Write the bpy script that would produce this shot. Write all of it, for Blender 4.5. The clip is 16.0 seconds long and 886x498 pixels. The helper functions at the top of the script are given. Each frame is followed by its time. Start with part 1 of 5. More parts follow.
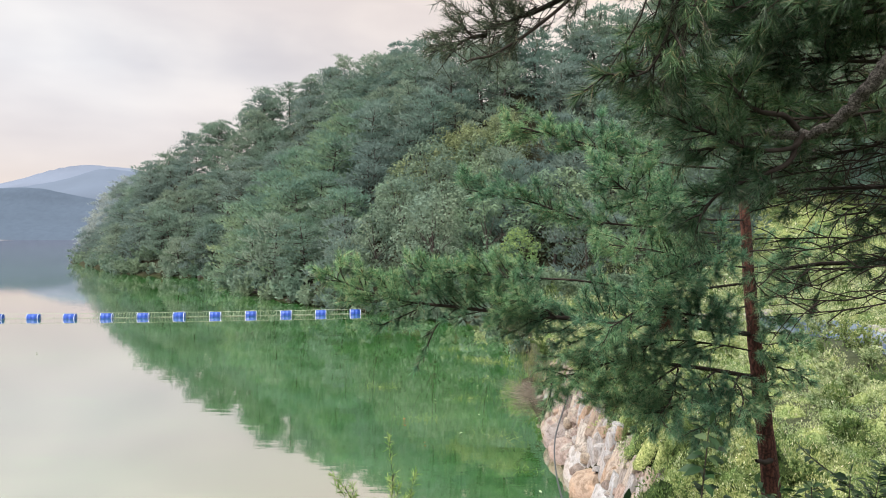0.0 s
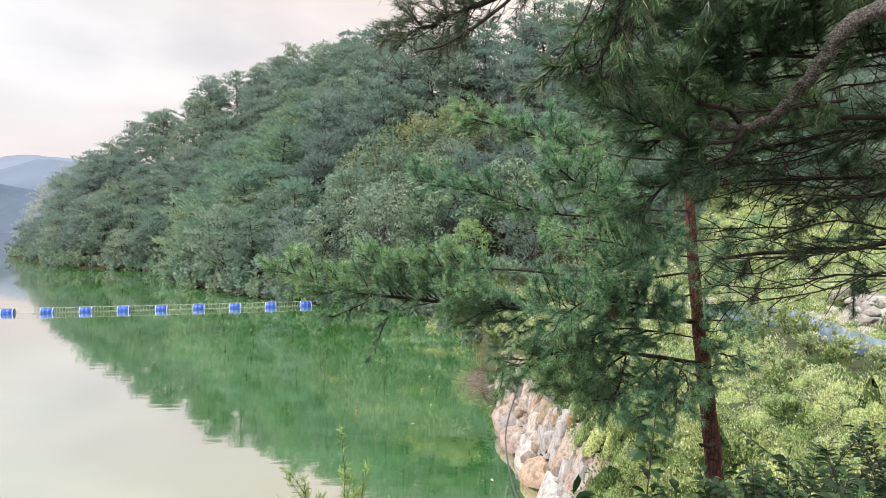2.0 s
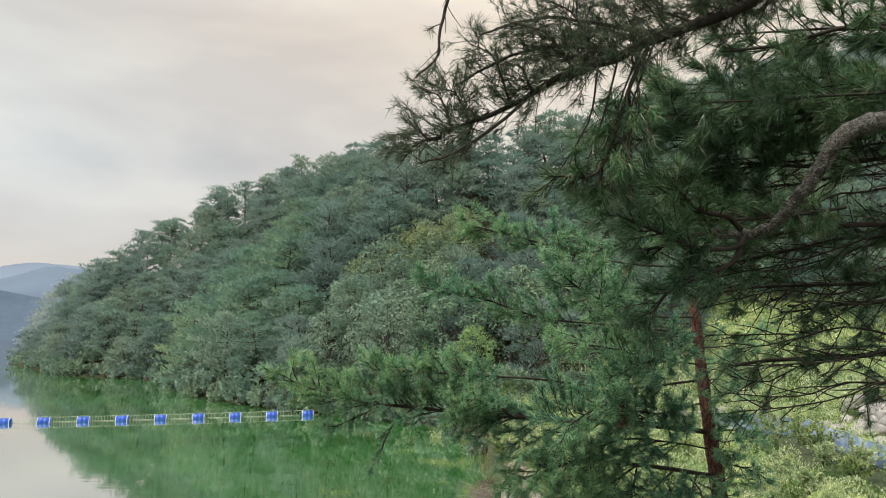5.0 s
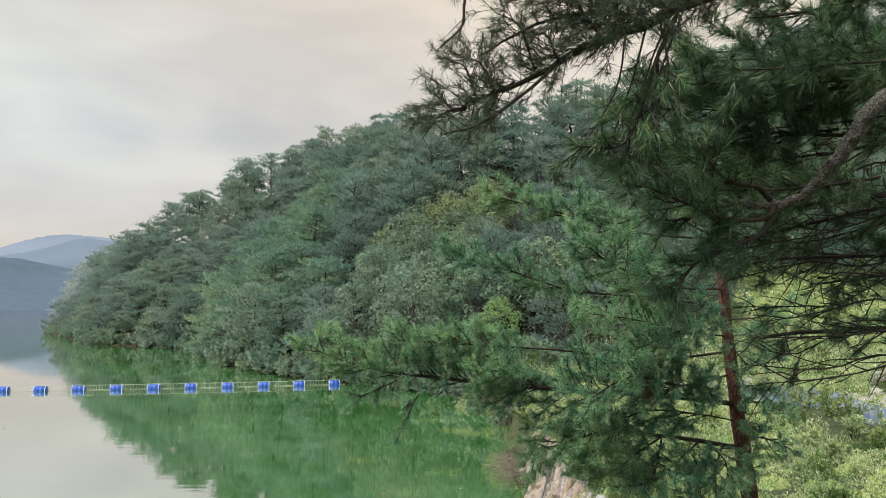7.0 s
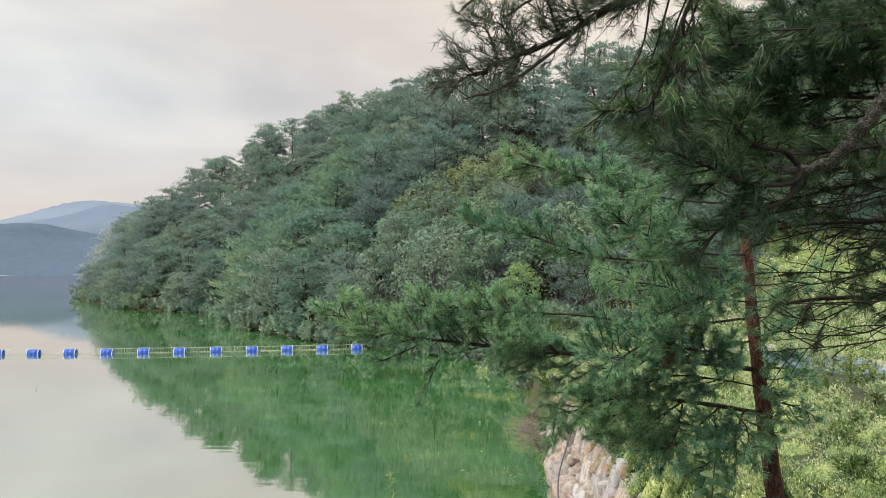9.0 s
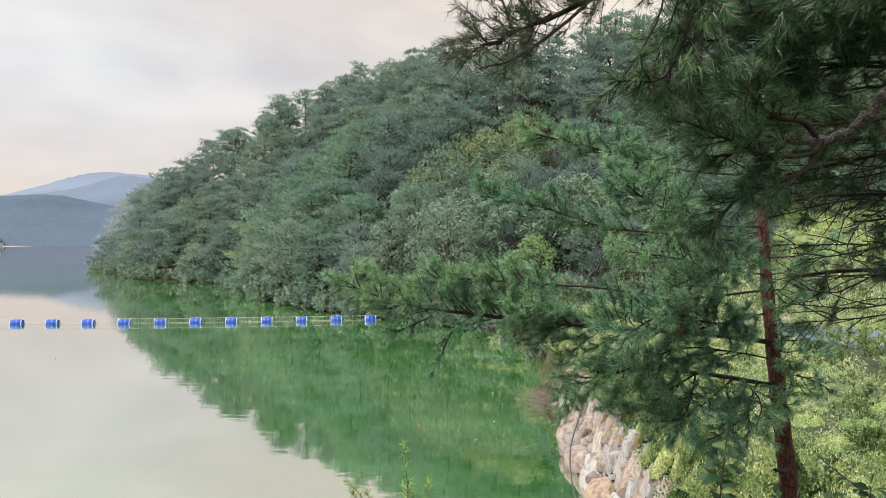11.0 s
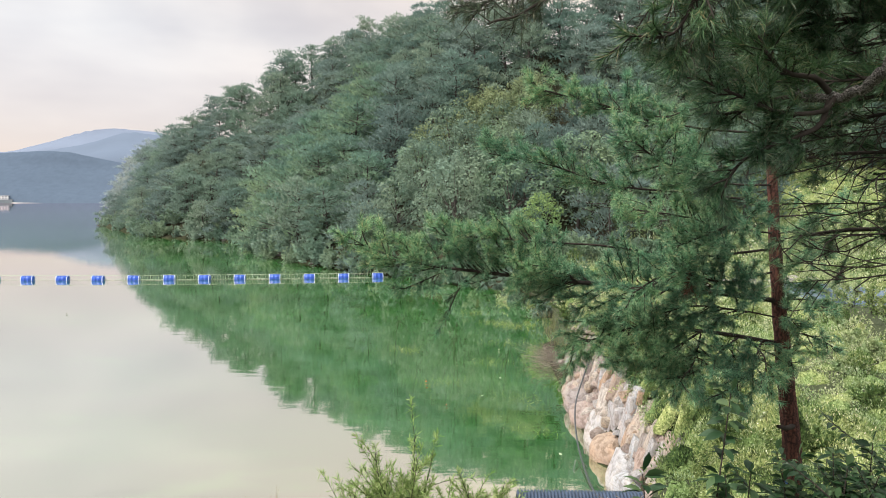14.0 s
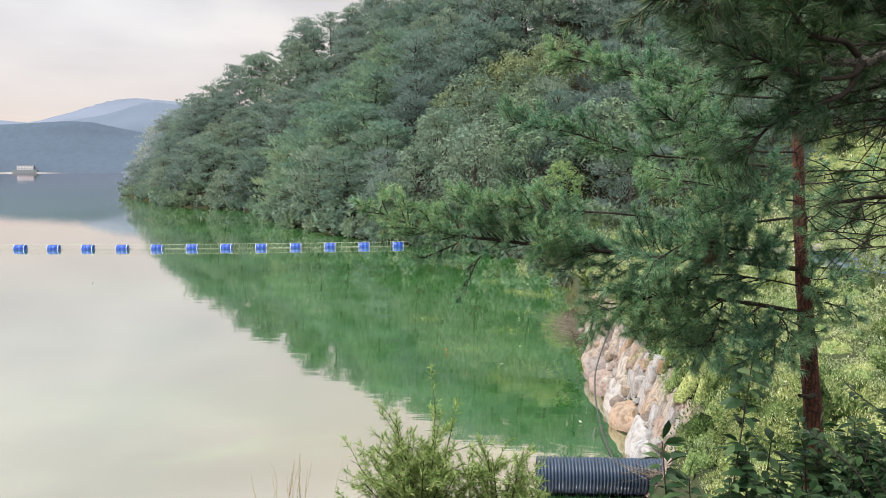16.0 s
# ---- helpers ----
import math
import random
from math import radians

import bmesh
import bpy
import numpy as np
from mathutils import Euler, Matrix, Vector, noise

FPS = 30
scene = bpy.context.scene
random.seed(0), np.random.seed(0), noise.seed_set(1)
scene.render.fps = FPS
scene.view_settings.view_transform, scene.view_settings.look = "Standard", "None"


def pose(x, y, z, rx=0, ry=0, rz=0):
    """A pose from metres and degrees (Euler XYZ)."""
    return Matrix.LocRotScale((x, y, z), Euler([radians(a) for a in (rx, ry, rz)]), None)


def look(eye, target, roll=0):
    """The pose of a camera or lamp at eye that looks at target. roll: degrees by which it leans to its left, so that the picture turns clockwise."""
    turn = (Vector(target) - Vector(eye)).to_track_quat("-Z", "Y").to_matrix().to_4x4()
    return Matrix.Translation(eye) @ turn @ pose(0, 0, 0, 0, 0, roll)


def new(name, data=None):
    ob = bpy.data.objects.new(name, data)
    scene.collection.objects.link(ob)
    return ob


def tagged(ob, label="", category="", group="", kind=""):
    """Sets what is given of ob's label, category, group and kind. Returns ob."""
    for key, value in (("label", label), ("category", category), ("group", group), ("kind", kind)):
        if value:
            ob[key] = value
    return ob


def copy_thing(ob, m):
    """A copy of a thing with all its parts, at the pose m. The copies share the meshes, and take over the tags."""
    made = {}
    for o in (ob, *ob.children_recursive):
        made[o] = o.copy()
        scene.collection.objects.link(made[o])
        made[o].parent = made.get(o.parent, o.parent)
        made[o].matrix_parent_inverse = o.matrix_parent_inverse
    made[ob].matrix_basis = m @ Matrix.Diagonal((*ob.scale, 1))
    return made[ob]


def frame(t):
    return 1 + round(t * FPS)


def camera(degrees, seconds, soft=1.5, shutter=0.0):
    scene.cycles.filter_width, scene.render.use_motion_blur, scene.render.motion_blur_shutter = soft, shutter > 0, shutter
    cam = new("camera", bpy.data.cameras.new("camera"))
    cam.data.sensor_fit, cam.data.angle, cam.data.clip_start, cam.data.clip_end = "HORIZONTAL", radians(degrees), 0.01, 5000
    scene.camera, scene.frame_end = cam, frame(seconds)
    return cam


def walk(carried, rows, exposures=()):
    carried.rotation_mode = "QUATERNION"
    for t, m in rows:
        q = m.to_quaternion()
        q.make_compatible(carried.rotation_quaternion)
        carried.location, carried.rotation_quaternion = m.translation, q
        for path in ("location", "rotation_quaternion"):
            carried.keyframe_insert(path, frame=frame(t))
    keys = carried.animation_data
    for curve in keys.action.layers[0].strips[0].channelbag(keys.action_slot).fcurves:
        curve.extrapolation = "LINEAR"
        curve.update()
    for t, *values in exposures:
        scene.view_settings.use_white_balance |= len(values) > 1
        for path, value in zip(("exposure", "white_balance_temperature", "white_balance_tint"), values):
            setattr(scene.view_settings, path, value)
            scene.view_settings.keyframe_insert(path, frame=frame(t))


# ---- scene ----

# ---------------------------------------------------------------- camera
EYE = 6.0          # above the water
cam = camera(61.0, 16.0, soft=1.0)
PATH = [
    (0, 88.709, 0.000, 0.000),
    (0.5, 88.283, 0.155, -1.392),
    (1, 87.700, 0.174, -2.622),
    (1.5, 87.368, 0.150, -3.399),
    (2, 88.022, 0.166, -3.717),
    (2.5, 90.722, 0.272, -3.658),
    (3, 93.609, 0.236, -3.467),
    (3.5, 95.302, 0.268, -3.434),
    (6, 96.215, 0.019, -3.181),
    (6.5, 95.013, 0.099, -2.300),
    (7, 93.984, 0.121, -1.478),
    (7.5, 93.170, 0.059, -0.916),
    (8, 92.483, 0.049, -0.557),
    (8.5, 91.905, 0.048, -0.206),
    (9, 91.362, 0.064, 0.138),
    (11.5, 88.677, -0.036, 1.257),
    (12, 88.156, -0.033, 1.299),
    (12.5, 87.611, -0.064, 1.380),
    (13, 87.055, -0.074, 1.409),
    (13.5, 86.638, -0.056, 1.394),
    (14, 85.988, -0.168, 1.702),
    (14.5, 85.143, -0.207, 2.410),
    (15, 84.525, -0.095, 2.902),
    (15.5, 84.136, 0.033, 3.148),
    (16, 83.609, 0.053, 3.217),
]
walk(cam, [(t, pose(0, 0, EYE, rx, ry, rz)) for t, rx, ry, rz in PATH],
     [(0, 0.16, 6500, 10), (1, 0.21, 6500, 10), (1.8, 0.31, 6500, 10), (2.5, 0.4, 6500, 10), (3.0, 0.34, 6500, 9), (3.6, 0.16, 6500, 6), (6.0, -0.08, 6500, 3),
      (7.5, -0.06, 6500, 3), (9.0, 0.01, 6500, 5), (11.5, 0.13, 6500, 8), (13, 0.2, 6500, 9), (16, 0.16, 6500, 9)])

# ---------------------------------------------------------------- sky and sun
world = bpy.data.worlds.new("sky")
scene.world = world
world.use_nodes = True
wn, wl = world.node_tree.nodes, world.node_tree.links
wn.clear()
w_out = wn.new("ShaderNodeOutputWorld")
w_bg = wn.new("ShaderNodeBackground")
w_co = wn.new("ShaderNodeTexCoord")
w_sky = wn.new("ShaderNodeTexSky")
w_sky.sky_type, w_sky.sun_disc = "NISHITA", False
w_sky.sun_elevation, w_sky.sun_rotation = radians(49), radians(-61)
w_map = wn.new("ShaderNodeMapping")
w_map.inputs["Scale"].default_value = (1.6, 1.6, 5.0)
w_map.inputs["Location"].default_value = (0.35, 0.1, 0.2)
w_noise = wn.new("ShaderNodeTexNoise")
w_noise.inputs["Scale"].default_value, w_noise.inputs["Detail"].default_value = 1.6, 4.0
w_noise.inputs["Roughness"].default_value = 0.5
w_ramp = wn.new("ShaderNodeValToRGB")
w_ramp.color_ramp.elements[0].position, w_ramp.color_ramp.elements[0].color = 0.36, (0.625, 0.61, 0.62, 1)
w_ramp.color_ramp.elements[1].position, w_ramp.color_ramp.elements[1].color = 0.6, (0.79, 0.78, 0.76, 1)
w_sep = wn.new("ShaderNodeSeparateXYZ")
w_hor = wn.new("ShaderNodeValToRGB")
w_hor.color_ramp.elements[0].position, w_hor.color_ramp.elements[0].color = 0.0, (0.7, 0.56, 0.545, 1)
w_hor.color_ramp.elements[1].position, w_hor.color_ramp.elements[1].color = 0.3, (1.02, 0.97, 0.92, 1)
for at, tone in ((0.1, (0.86, 0.77, 0.76, 1)), (0.2, (0.95, 0.92, 0.91, 1)), (0.38, (1.04, 0.96, 0.88, 1)), (0.75, (2.7, 2.7, 2.7, 1))):
    e = w_hor.color_ramp.elements.new(at)
    e.color = tone
w_mul = wn.new("ShaderNodeMix")
w_mul.data_type, w_mul.blend_type = "RGBA", "MULTIPLY"
w_mul.inputs[0].default_value = 1.0
w_mix = wn.new("ShaderNodeMix")
w_mix.data_type, w_mix.blend_type = "RGBA", "ADD"
w_mix.inputs[0].default_value = 0.02
wl.new(w_co.outputs["Generated"], w_map.inputs["Vector"])
wl.new(w_map.outputs["Vector"], w_noise.inputs["Vector"])
wl.new(w_noise.outputs["Fac"], w_ramp.inputs["Fac"])
wl.new(w_co.outputs["Generated"], w_sep.inputs["Vector"])
wl.new(w_sep.outputs["Z"], w_hor.inputs["Fac"])
wl.new(w_ramp.outputs["Color"], w_mul.inputs[6])
wl.new(w_hor.outputs["Color"], w_mul.inputs[7])
w_dot = wn.new("ShaderNodeVectorMath")
w_dot.operation = "DOT_PRODUCT"
w_dot.inputs[1].default_value = (0.2, 0.9, 0.39)
w_warm = wn.new("ShaderNodeValToRGB")
w_warm.color_ramp.elements[0].position, w_warm.color_ramp.elements[0].color = 0.8, (1, 1, 1, 1)
w_warm.color_ramp.elements[1].position, w_warm.color_ramp.elements[1].color = 1.0, (1.08, 0.98, 0.9, 1)
w_tint = wn.new("ShaderNodeMix")
w_tint.data_type, w_tint.blend_type = "RGBA", "MULTIPLY"
w_tint.inputs[0].default_value = 1.0
wl.new(w_co.outputs["Generated"], w_dot.inputs[0])
wl.new(w_dot.outputs["Value"], w_warm.inputs["Fac"])
wl.new(w_mul.outputs[2], w_tint.inputs[6])
wl.new(w_warm.outputs["Color"], w_tint.inputs[7])
w_cm = wn.new("ShaderNodeMapping")
w_cm.inputs["Location"].default_value = (0.25 * 4.2, 0.0, -0.212 * 12.0)
w_cm.inputs["Scale"].default_value = (4.2, 0.0, 12.0)
w_cl = wn.new("ShaderNodeVectorMath")
w_cl.operation = "LENGTH"
w_cn = wn.new("ShaderNodeTexNoise")
w_cn.inputs["Scale"].default_value, w_cn.inputs["Detail"].default_value = 6.0, 4.0
w_ca = wn.new("ShaderNodeMath")
w_ca.operation = "ADD"
w_cr = wn.new("ShaderNodeValToRGB")
w_cr.color_ramp.interpolation = "EASE"
w_cr.color_ramp.elements[0].position, w_cr.color_ramp.elements[0].color = 0.55, (0.86, 0.87, 0.9, 1)
w_cr.color_ramp.elements[1].position, w_cr.color_ramp.elements[1].color = 1.0, (1, 1, 1, 1)
w_half = wn.new("ShaderNodeMath")
w_half.operation = "MULTIPLY"
w_half.inputs[1].default_value = 0.55
w_cloud = wn.new("ShaderNodeMix")
w_cloud.data_type, w_cloud.blend_type = "RGBA", "MULTIPLY"
w_cloud.inputs[0].default_value = 1.0
wl.new(w_co.outputs["Generated"], w_cm.inputs["Vector"])
wl.new(w_cm.outputs["Vector"], w_cl.inputs[0])
wl.new(w_co.outputs["Generated"], w_cn.inputs["Vector"])
wl.new(w_cl.outputs["Value"], w_half.inputs[0])
wl.new(w_half.outputs[0], w_ca.inputs[0])
wl.new(w_cn.outputs["Fac"], w_ca.inputs[1])
wl.new(w_ca.outputs[0], w_cr.inputs["Fac"])
wl.new(w_tint.outputs[2], w_cloud.inputs[6])
wl.new(w_cr.outputs["Color"], w_cloud.inputs[7])
wl.new(w_cloud.outputs[2], w_mix.inputs[6])
wl.new(w_sky.outputs["Color"], w_mix.inputs[7])
wl.new(w_mix.outputs[2], w_bg.inputs["Color"])
w_bg.inputs["Strength"].default_value = 1.0
wl.new(w_bg.outputs["Background"], w_out.inputs["Surface"])

sun = new("sun", bpy.data.lights.new("sun", "SUN"))
sun.data.energy, sun.data.angle, sun.data.color = 4.4, radians(14), (1.0, 0.94, 0.87)
sun.matrix_world = look((-50, -28, 66), (0, 0, 0))


# ---------------------------------------------------------------- materials
def nodes_of(name):
    m = bpy.data.materials.new(name)
    m.use_nodes = True
    n, l = m.node_tree.nodes, m.node_tree.links
    return m, n, l, n["Principled BSDF"]


def ramp(n, stops):
    r = n.new("ShaderNodeValToRGB")
    els = r.color_ramp.elements
    while len(els) < len(stops):
        els.new(0.5)
    for el, (p, c) in zip(els, stops):
        el.position, el.color = p, (*c, 1)
    return r


def noise_of(n, l, scale, detail=4.0, rough=0.55, coords="Object", stretch=(1, 1, 1)):
    co = n.new("ShaderNodeTexCoord")
    mp = n.new("ShaderNodeMapping")
    mp.inputs["Scale"].default_value = stretch
    nz = n.new("ShaderNodeTexNoise")
    nz.inputs["Scale"].default_value, nz.inputs["Detail"].default_value, nz.inputs["Roughness"].default_value = scale, detail, rough
    l.new(co.outputs[coords], mp.inputs["Vector"])
    l.new(mp.outputs["Vector"], nz.inputs["Vector"])
    return nz


def mix_col(n, l, kind, fac, a, b):
    mx = n.new("ShaderNodeMix")
    mx.data_type, mx.blend_type = "RGBA", kind
    for socket, value in ((mx.inputs[0], fac), (mx.inputs[6], a), (mx.inputs[7], b)):
        if isinstance(value, (int, float)):
            socket.default_value = value
        elif isinstance(value, tuple):
            socket.default_value = (*value, 1)
        else:
            l.new(value, socket)
    return mx.outputs[2]


def bump(n, l, height, strength, distance, bsdf):
    b = n.new("ShaderNodeBump")
    b.inputs["Strength"].default_value, b.inputs["Distance"].default_value = strength, distance
    l.new(height, b.inputs["Height"])
    l.new(b.outputs["Normal"], bsdf.inputs["Normal"])


def leaf_material(name, stops, rough=0.55, translucent=0.25, patch=None, per_object=0.35, spec=0.3):
    """Leaves: a hue for every leaf, tinted tree by tree, a little light through them."""
    m, n, l, b = nodes_of(name)
    geo = n.new("ShaderNodeNewGeometry")
    r = ramp(n, stops)
    l.new(geo.outputs["Random Per Island"], r.inputs["Fac"])
    col = r.outputs["Color"]
    if patch:
        nz = noise_of(n, l, patch[0], 3.0)
        pr = ramp(n, [(0.38, patch[1]), (0.62, patch[2])])
        l.new(nz.outputs["Fac"], pr.inputs["Fac"])
        col = mix_col(n, l, "MULTIPLY", 1.0, col, pr.outputs["Color"])
    info = n.new("ShaderNodeObjectInfo")
    tint = ramp(n, [(0.0, (0.7, 0.76, 0.78)), (0.3, (1.12, 1.1, 1.06)), (0.5, (0.76, 0.9, 0.84)), (0.75, (1.32, 1.25, 1.02)), (1.0, (0.82, 0.95, 0.8))])
    l.new(info.outputs["Random"], tint.inputs["Fac"])
    col = mix_col(n, l, "MULTIPLY", per_object, col, tint.outputs["Color"])
    l.new(col, b.inputs["Base Color"])
    b.inputs["Roughness"].default_value = rough
    b.inputs["Specular IOR Level"].default_value = spec
    tr = n.new("ShaderNodeBsdfTranslucent")
    l.new(col, tr.inputs["Color"])
    mx = n.new("ShaderNodeMixShader")
    mx.inputs[0].default_value = translucent
    l.new(b.outputs[0], mx.inputs[1])
    l.new(tr.outputs[0], mx.inputs[2])
    l.new(mx.outputs[0], n["Material Output"].inputs["Surface"])
    return m


def bark_material(name, dark, light, scale=18.0, stretch=(1, 1, 0.3), depth=0.012):
    m, n, l, b = nodes_of(name)
    vor = n.new("ShaderNodeTexVoronoi")
    vor.feature = "DISTANCE_TO_EDGE"
    vor.inputs["Scale"].default_value = scale
    co = n.new("ShaderNodeTexCoord")
    mp = n.new("ShaderNodeMapping")
    mp.inputs["Scale"].default_value = stretch
    wob = noise_of(n, l, scale * 0.8, 3.0, 0.6)
    l.new(co.outputs["Object"], mp.inputs["Vector"])
    l.new(mix_col(n, l, "ADD", 0.06, mp.outputs["Vector"], wob.outputs["Color"]), vor.inputs["Vector"])
    nz = noise_of(n, l, scale * 2.2, 5.0, 0.65, stretch=stretch)
    f = n.new("ShaderNodeMath")
    f.operation = "MULTIPLY"
    l.new(vor.outputs["Distance"], f.inputs[0])
    l.new(nz.outputs["Fac"], f.inputs[1])
    r = ramp(n, [(0.01, dark), (0.07, tuple(0.5 * (a + c) for a, c in zip(dark, light))), (0.22, light)])
    l.new(f.outputs[0], r.inputs["Fac"])
    l.new(r.outputs["Color"], b.inputs["Base Color"])
    b.inputs["Roughness"].default_value = 0.9
    b.inputs["Specular IOR Level"].default_value = 0.15
    bump(n, l, f.outputs[0], 1.0, depth * 2, b)
    return m


def plain_material(name, base, rough=0.5, metal=0.0, vary=0.15, scale=6.0, relief=0.0, spec=0.4):
    m, n, l, b = nodes_of(name)
    nz = noise_of(n, l, scale, 5.0)
    lo, hi = tuple(c * (1 - vary) for c in base), tuple(min(1, c * (1 + vary)) for c in base)
    r = ramp(n, [(0.3, lo), (0.7, hi)])
    l.new(nz.outputs["Fac"], r.inputs["Fac"])
    l.new(r.outputs["Color"], b.inputs["Base Color"])
    b.inputs["Roughness"].default_value, b.inputs["Metallic"].default_value = rough, metal
    b.inputs["Specular IOR Level"].default_value = spec
    if relief:
        bump(n, l, nz.outputs["Fac"], 0.6, relief, b)
    return m


# water: green with algae underneath, a gloss that grows towards grazing view
m_water, n, l, b = nodes_of("algae_water")
n.remove(b)
w_big = noise_of(n, l, 0.05, 5.0, 0.6, stretch=(0.35, 2.0, 1))
w_fine = noise_of(n, l, 0.45, 6.0, 0.65, stretch=(0.5, 1.4, 1))
w_fine.inputs["Distortion"].default_value = 1.6
r1 = ramp(n, [(0.36, (0.036, 0.142, 0.03)), (0.56, (0.048, 0.185, 0.04)), (0.74, (0.075, 0.29, 0.07))])
r2 = ramp(n, [(0.4, (0.8, 0.85, 0.8)), (0.58, (1.0, 1.0, 1.0)), (0.7, (1.9, 1.6, 1.6))])
l.new(w_big.outputs["Fac"], r1.inputs["Fac"])
l.new(w_fine.outputs["Fac"], r2.inputs["Fac"])
w_col = mix_col(n, l, "MULTIPLY", 0.8, r1.outputs["Color"], r2.outputs["Color"])
w_dif = n.new("ShaderNodeBsdfDiffuse")
l.new(w_col, w_dif.inputs["Color"])
w_glo = n.new("ShaderNodeBsdfGlossy")
w_glo.inputs["Roughness"].default_value = 0.028
w_glo.inputs["Color"].default_value = (1.0, 0.87, 0.93, 1)
w_fre = n.new("ShaderNodeFresnel")
w_fre.inputs["IOR"].default_value = 3.4
w_rip = noise_of(n, l, 2.2, 3.0, 0.5, stretch=(0.25, 1.0, 1))
w_bmp = n.new("ShaderNodeBump")
w_bmp.inputs["Strength"].default_value, w_bmp.inputs["Distance"].default_value = 0.3, 0.0065
l.new(w_rip.outputs["Fac"], w_bmp.inputs["Height"])
l.new(w_bmp.outputs["Normal"], w_glo.inputs["Normal"])
w_ms = n.new("ShaderNodeMixShader")
w_fac = n.new("ShaderNodeMapRange")
w_fac.inputs["To Min"].default_value, w_fac.inputs["To Max"].default_value = 0.56, 1.0
l.new(w_fre.outputs[0], w_fac.inputs["Value"])
l.new(w_fac.outputs[0], w_ms.inputs[0])
l.new(w_dif.outputs[0], w_ms.inputs[1])
l.new(w_glo.outputs[0], w_ms.inputs[2])
l.new(w_ms.outputs[0], n["Material Output"].inputs["Surface"])

# ground: soil, dry litter and short grass, darkened to shade gaps between weeds
m_ground, n, l, b = nodes_of("meadow_ground")
g1, g2 = noise_of(n, l, 0.25, 5.0), noise_of(n, l, 6.0, 6.0, 0.7)
ra = ramp(n, [(0.35, (0.025, 0.035, 0.012)), (0.55, (0.045, 0.06, 0.02)), (0.7, (0.07, 0.08, 0.035))])
rb = ramp(n, [(0.3, (0.5, 0.5, 0.45)), (0.7, (1.1, 1.1, 1.0))])
l.new(g1.outputs["Fac"], ra.inputs["Fac"])
l.new(g2.outputs["Fac"], rb.inputs["Fac"])
l.new(mix_col(n, l, "MULTIPLY", 1.0, ra.outputs["Color"], rb.outputs["Color"]), b.inputs["Base Color"])
b.inputs["Roughness"].default_value = 0.95
bump(n, l, g2.outputs["Fac"], 0.8, 0.08, b)

m_litter = plain_material("forest_floor", (0.035, 0.034, 0.02), 0.95, vary=0.5, scale=1.5, relief=0.08, spec=0.1)

# stone: a hue for every stone, pinkish to pale grey, with grain and rust stains
m_stone, n, l, b = nodes_of("granite_boulder")
info = n.new("ShaderNodeObjectInfo")
sr = ramp(n, [(0.0, (0.32, 0.25, 0.215)), (0.12, (0.22, 0.2, 0.195)), (0.25, (0.35, 0.31, 0.255)), (0.4, (0.36, 0.37, 0.385)), (0.52, (0.3, 0.215, 0.15)), (0.65, (0.38, 0.36, 0.33)), (0.78, (0.2, 0.165, 0.15)), (0.9, (0.37, 0.385, 0.4)), (1.0, (0.32, 0.26, 0.22))])
l.new(info.outputs["Random"], sr.inputs["Fac"])
s1, s2 = noise_of(n, l, 2.2, 5.0, 0.6), noise_of(n, l, 26.0, 4.0, 0.7)
sa = ramp(n, [(0.3, (0.55, 0.48, 0.44)), (0.45, (1, 1, 1)), (0.6, (1.05, 0.95, 0.86)), (0.72, (1.15, 1.12, 1.1))])
sb = ramp(n, [(0.3, (0.72, 0.72, 0.72)), (0.6, (1.05, 1.05, 1.05))])
l.new(s1.outputs["Fac"], sa.inputs["Fac"])
l.new(s2.outputs["Fac"], sb.inputs["Fac"])
s3 = noise_of(n, l, 7.0, 6.0, 0.65)
sd = ramp(n, [(0.4, (0.5, 0.46, 0.43)), (0.52, (1.0, 1.0, 1.0))])
l.new(s3.outputs["Fac"], sd.inputs["Fac"])
sc = mix_col(n, l, "MULTIPLY", 0.8, sr.outputs["Color"], sa.outputs["Color"])
sc = mix_col(n, l, "MULTIPLY", 0.7, sc, sd.outputs["Color"])
l.new(mix_col(n, l, "MULTIPLY", 0.8, sc, sb.outputs["Color"]), b.inputs["Base Color"])
b.inputs["Roughness"].default_value = 0.85
b.inputs["Specular IOR Level"].default_value = 0.25
bump(n, l, s3.outputs["Fac"], 0.8, 0.05, b)

# overhanging pine's needles darkened in colour to look shaded beside the young pine's
m_pine_shaded = leaf_material("pine_needles", [(0.0, (0.012, 0.036, 0.016)), (0.5, (0.045, 0.12, 0.05)), (0.85, (0.125, 0.23, 0.11)), (1.0, (0.24, 0.21, 0.12))], 0.4, 0.2, (1.3, (0.75, 0.83, 0.9), (1.2, 1.12, 1.0)), 0.0,0.45)
m_pine_light = leaf_material("young_pine_needles", [(0.0, (0.025, 0.08, 0.042)), (0.45, (0.115, 0.28, 0.155)), (0.85, (0.31, 0.53, 0.31)), (1.0, (0.48, 0.42, 0.24))], 0.4, 0.35, (1.3, (0.75, 0.83, 0.88), (1.2, 1.1, 0.95)), 0.0,0.45)
# brownish spray needles, also darkened in colour to read as backlit
m_pine_dull = leaf_material("dull_pine_needles", [(0.0, (0.028, 0.045, 0.028)), (0.5, (0.062, 0.095, 0.054)), (0.9, (0.13, 0.165, 0.1)), (1.0, (0.24, 0.19, 0.13))], 0.5, 0.25, None, 0.0)
# headland foliage greyed, blued and lightened in its colour for distance haze
m_pine_hazed = leaf_material("hazed_pine_needles", [(0.0, (0.147, 0.195, 0.185)), (0.6, (0.188, 0.250, 0.237)), (1.0, (0.239, 0.318, 0.301))], 0.8, 0.50, (0.09, (0.78, 0.85, 0.84), (1.12, 1.08, 0.97)), 0.8, 0.05)
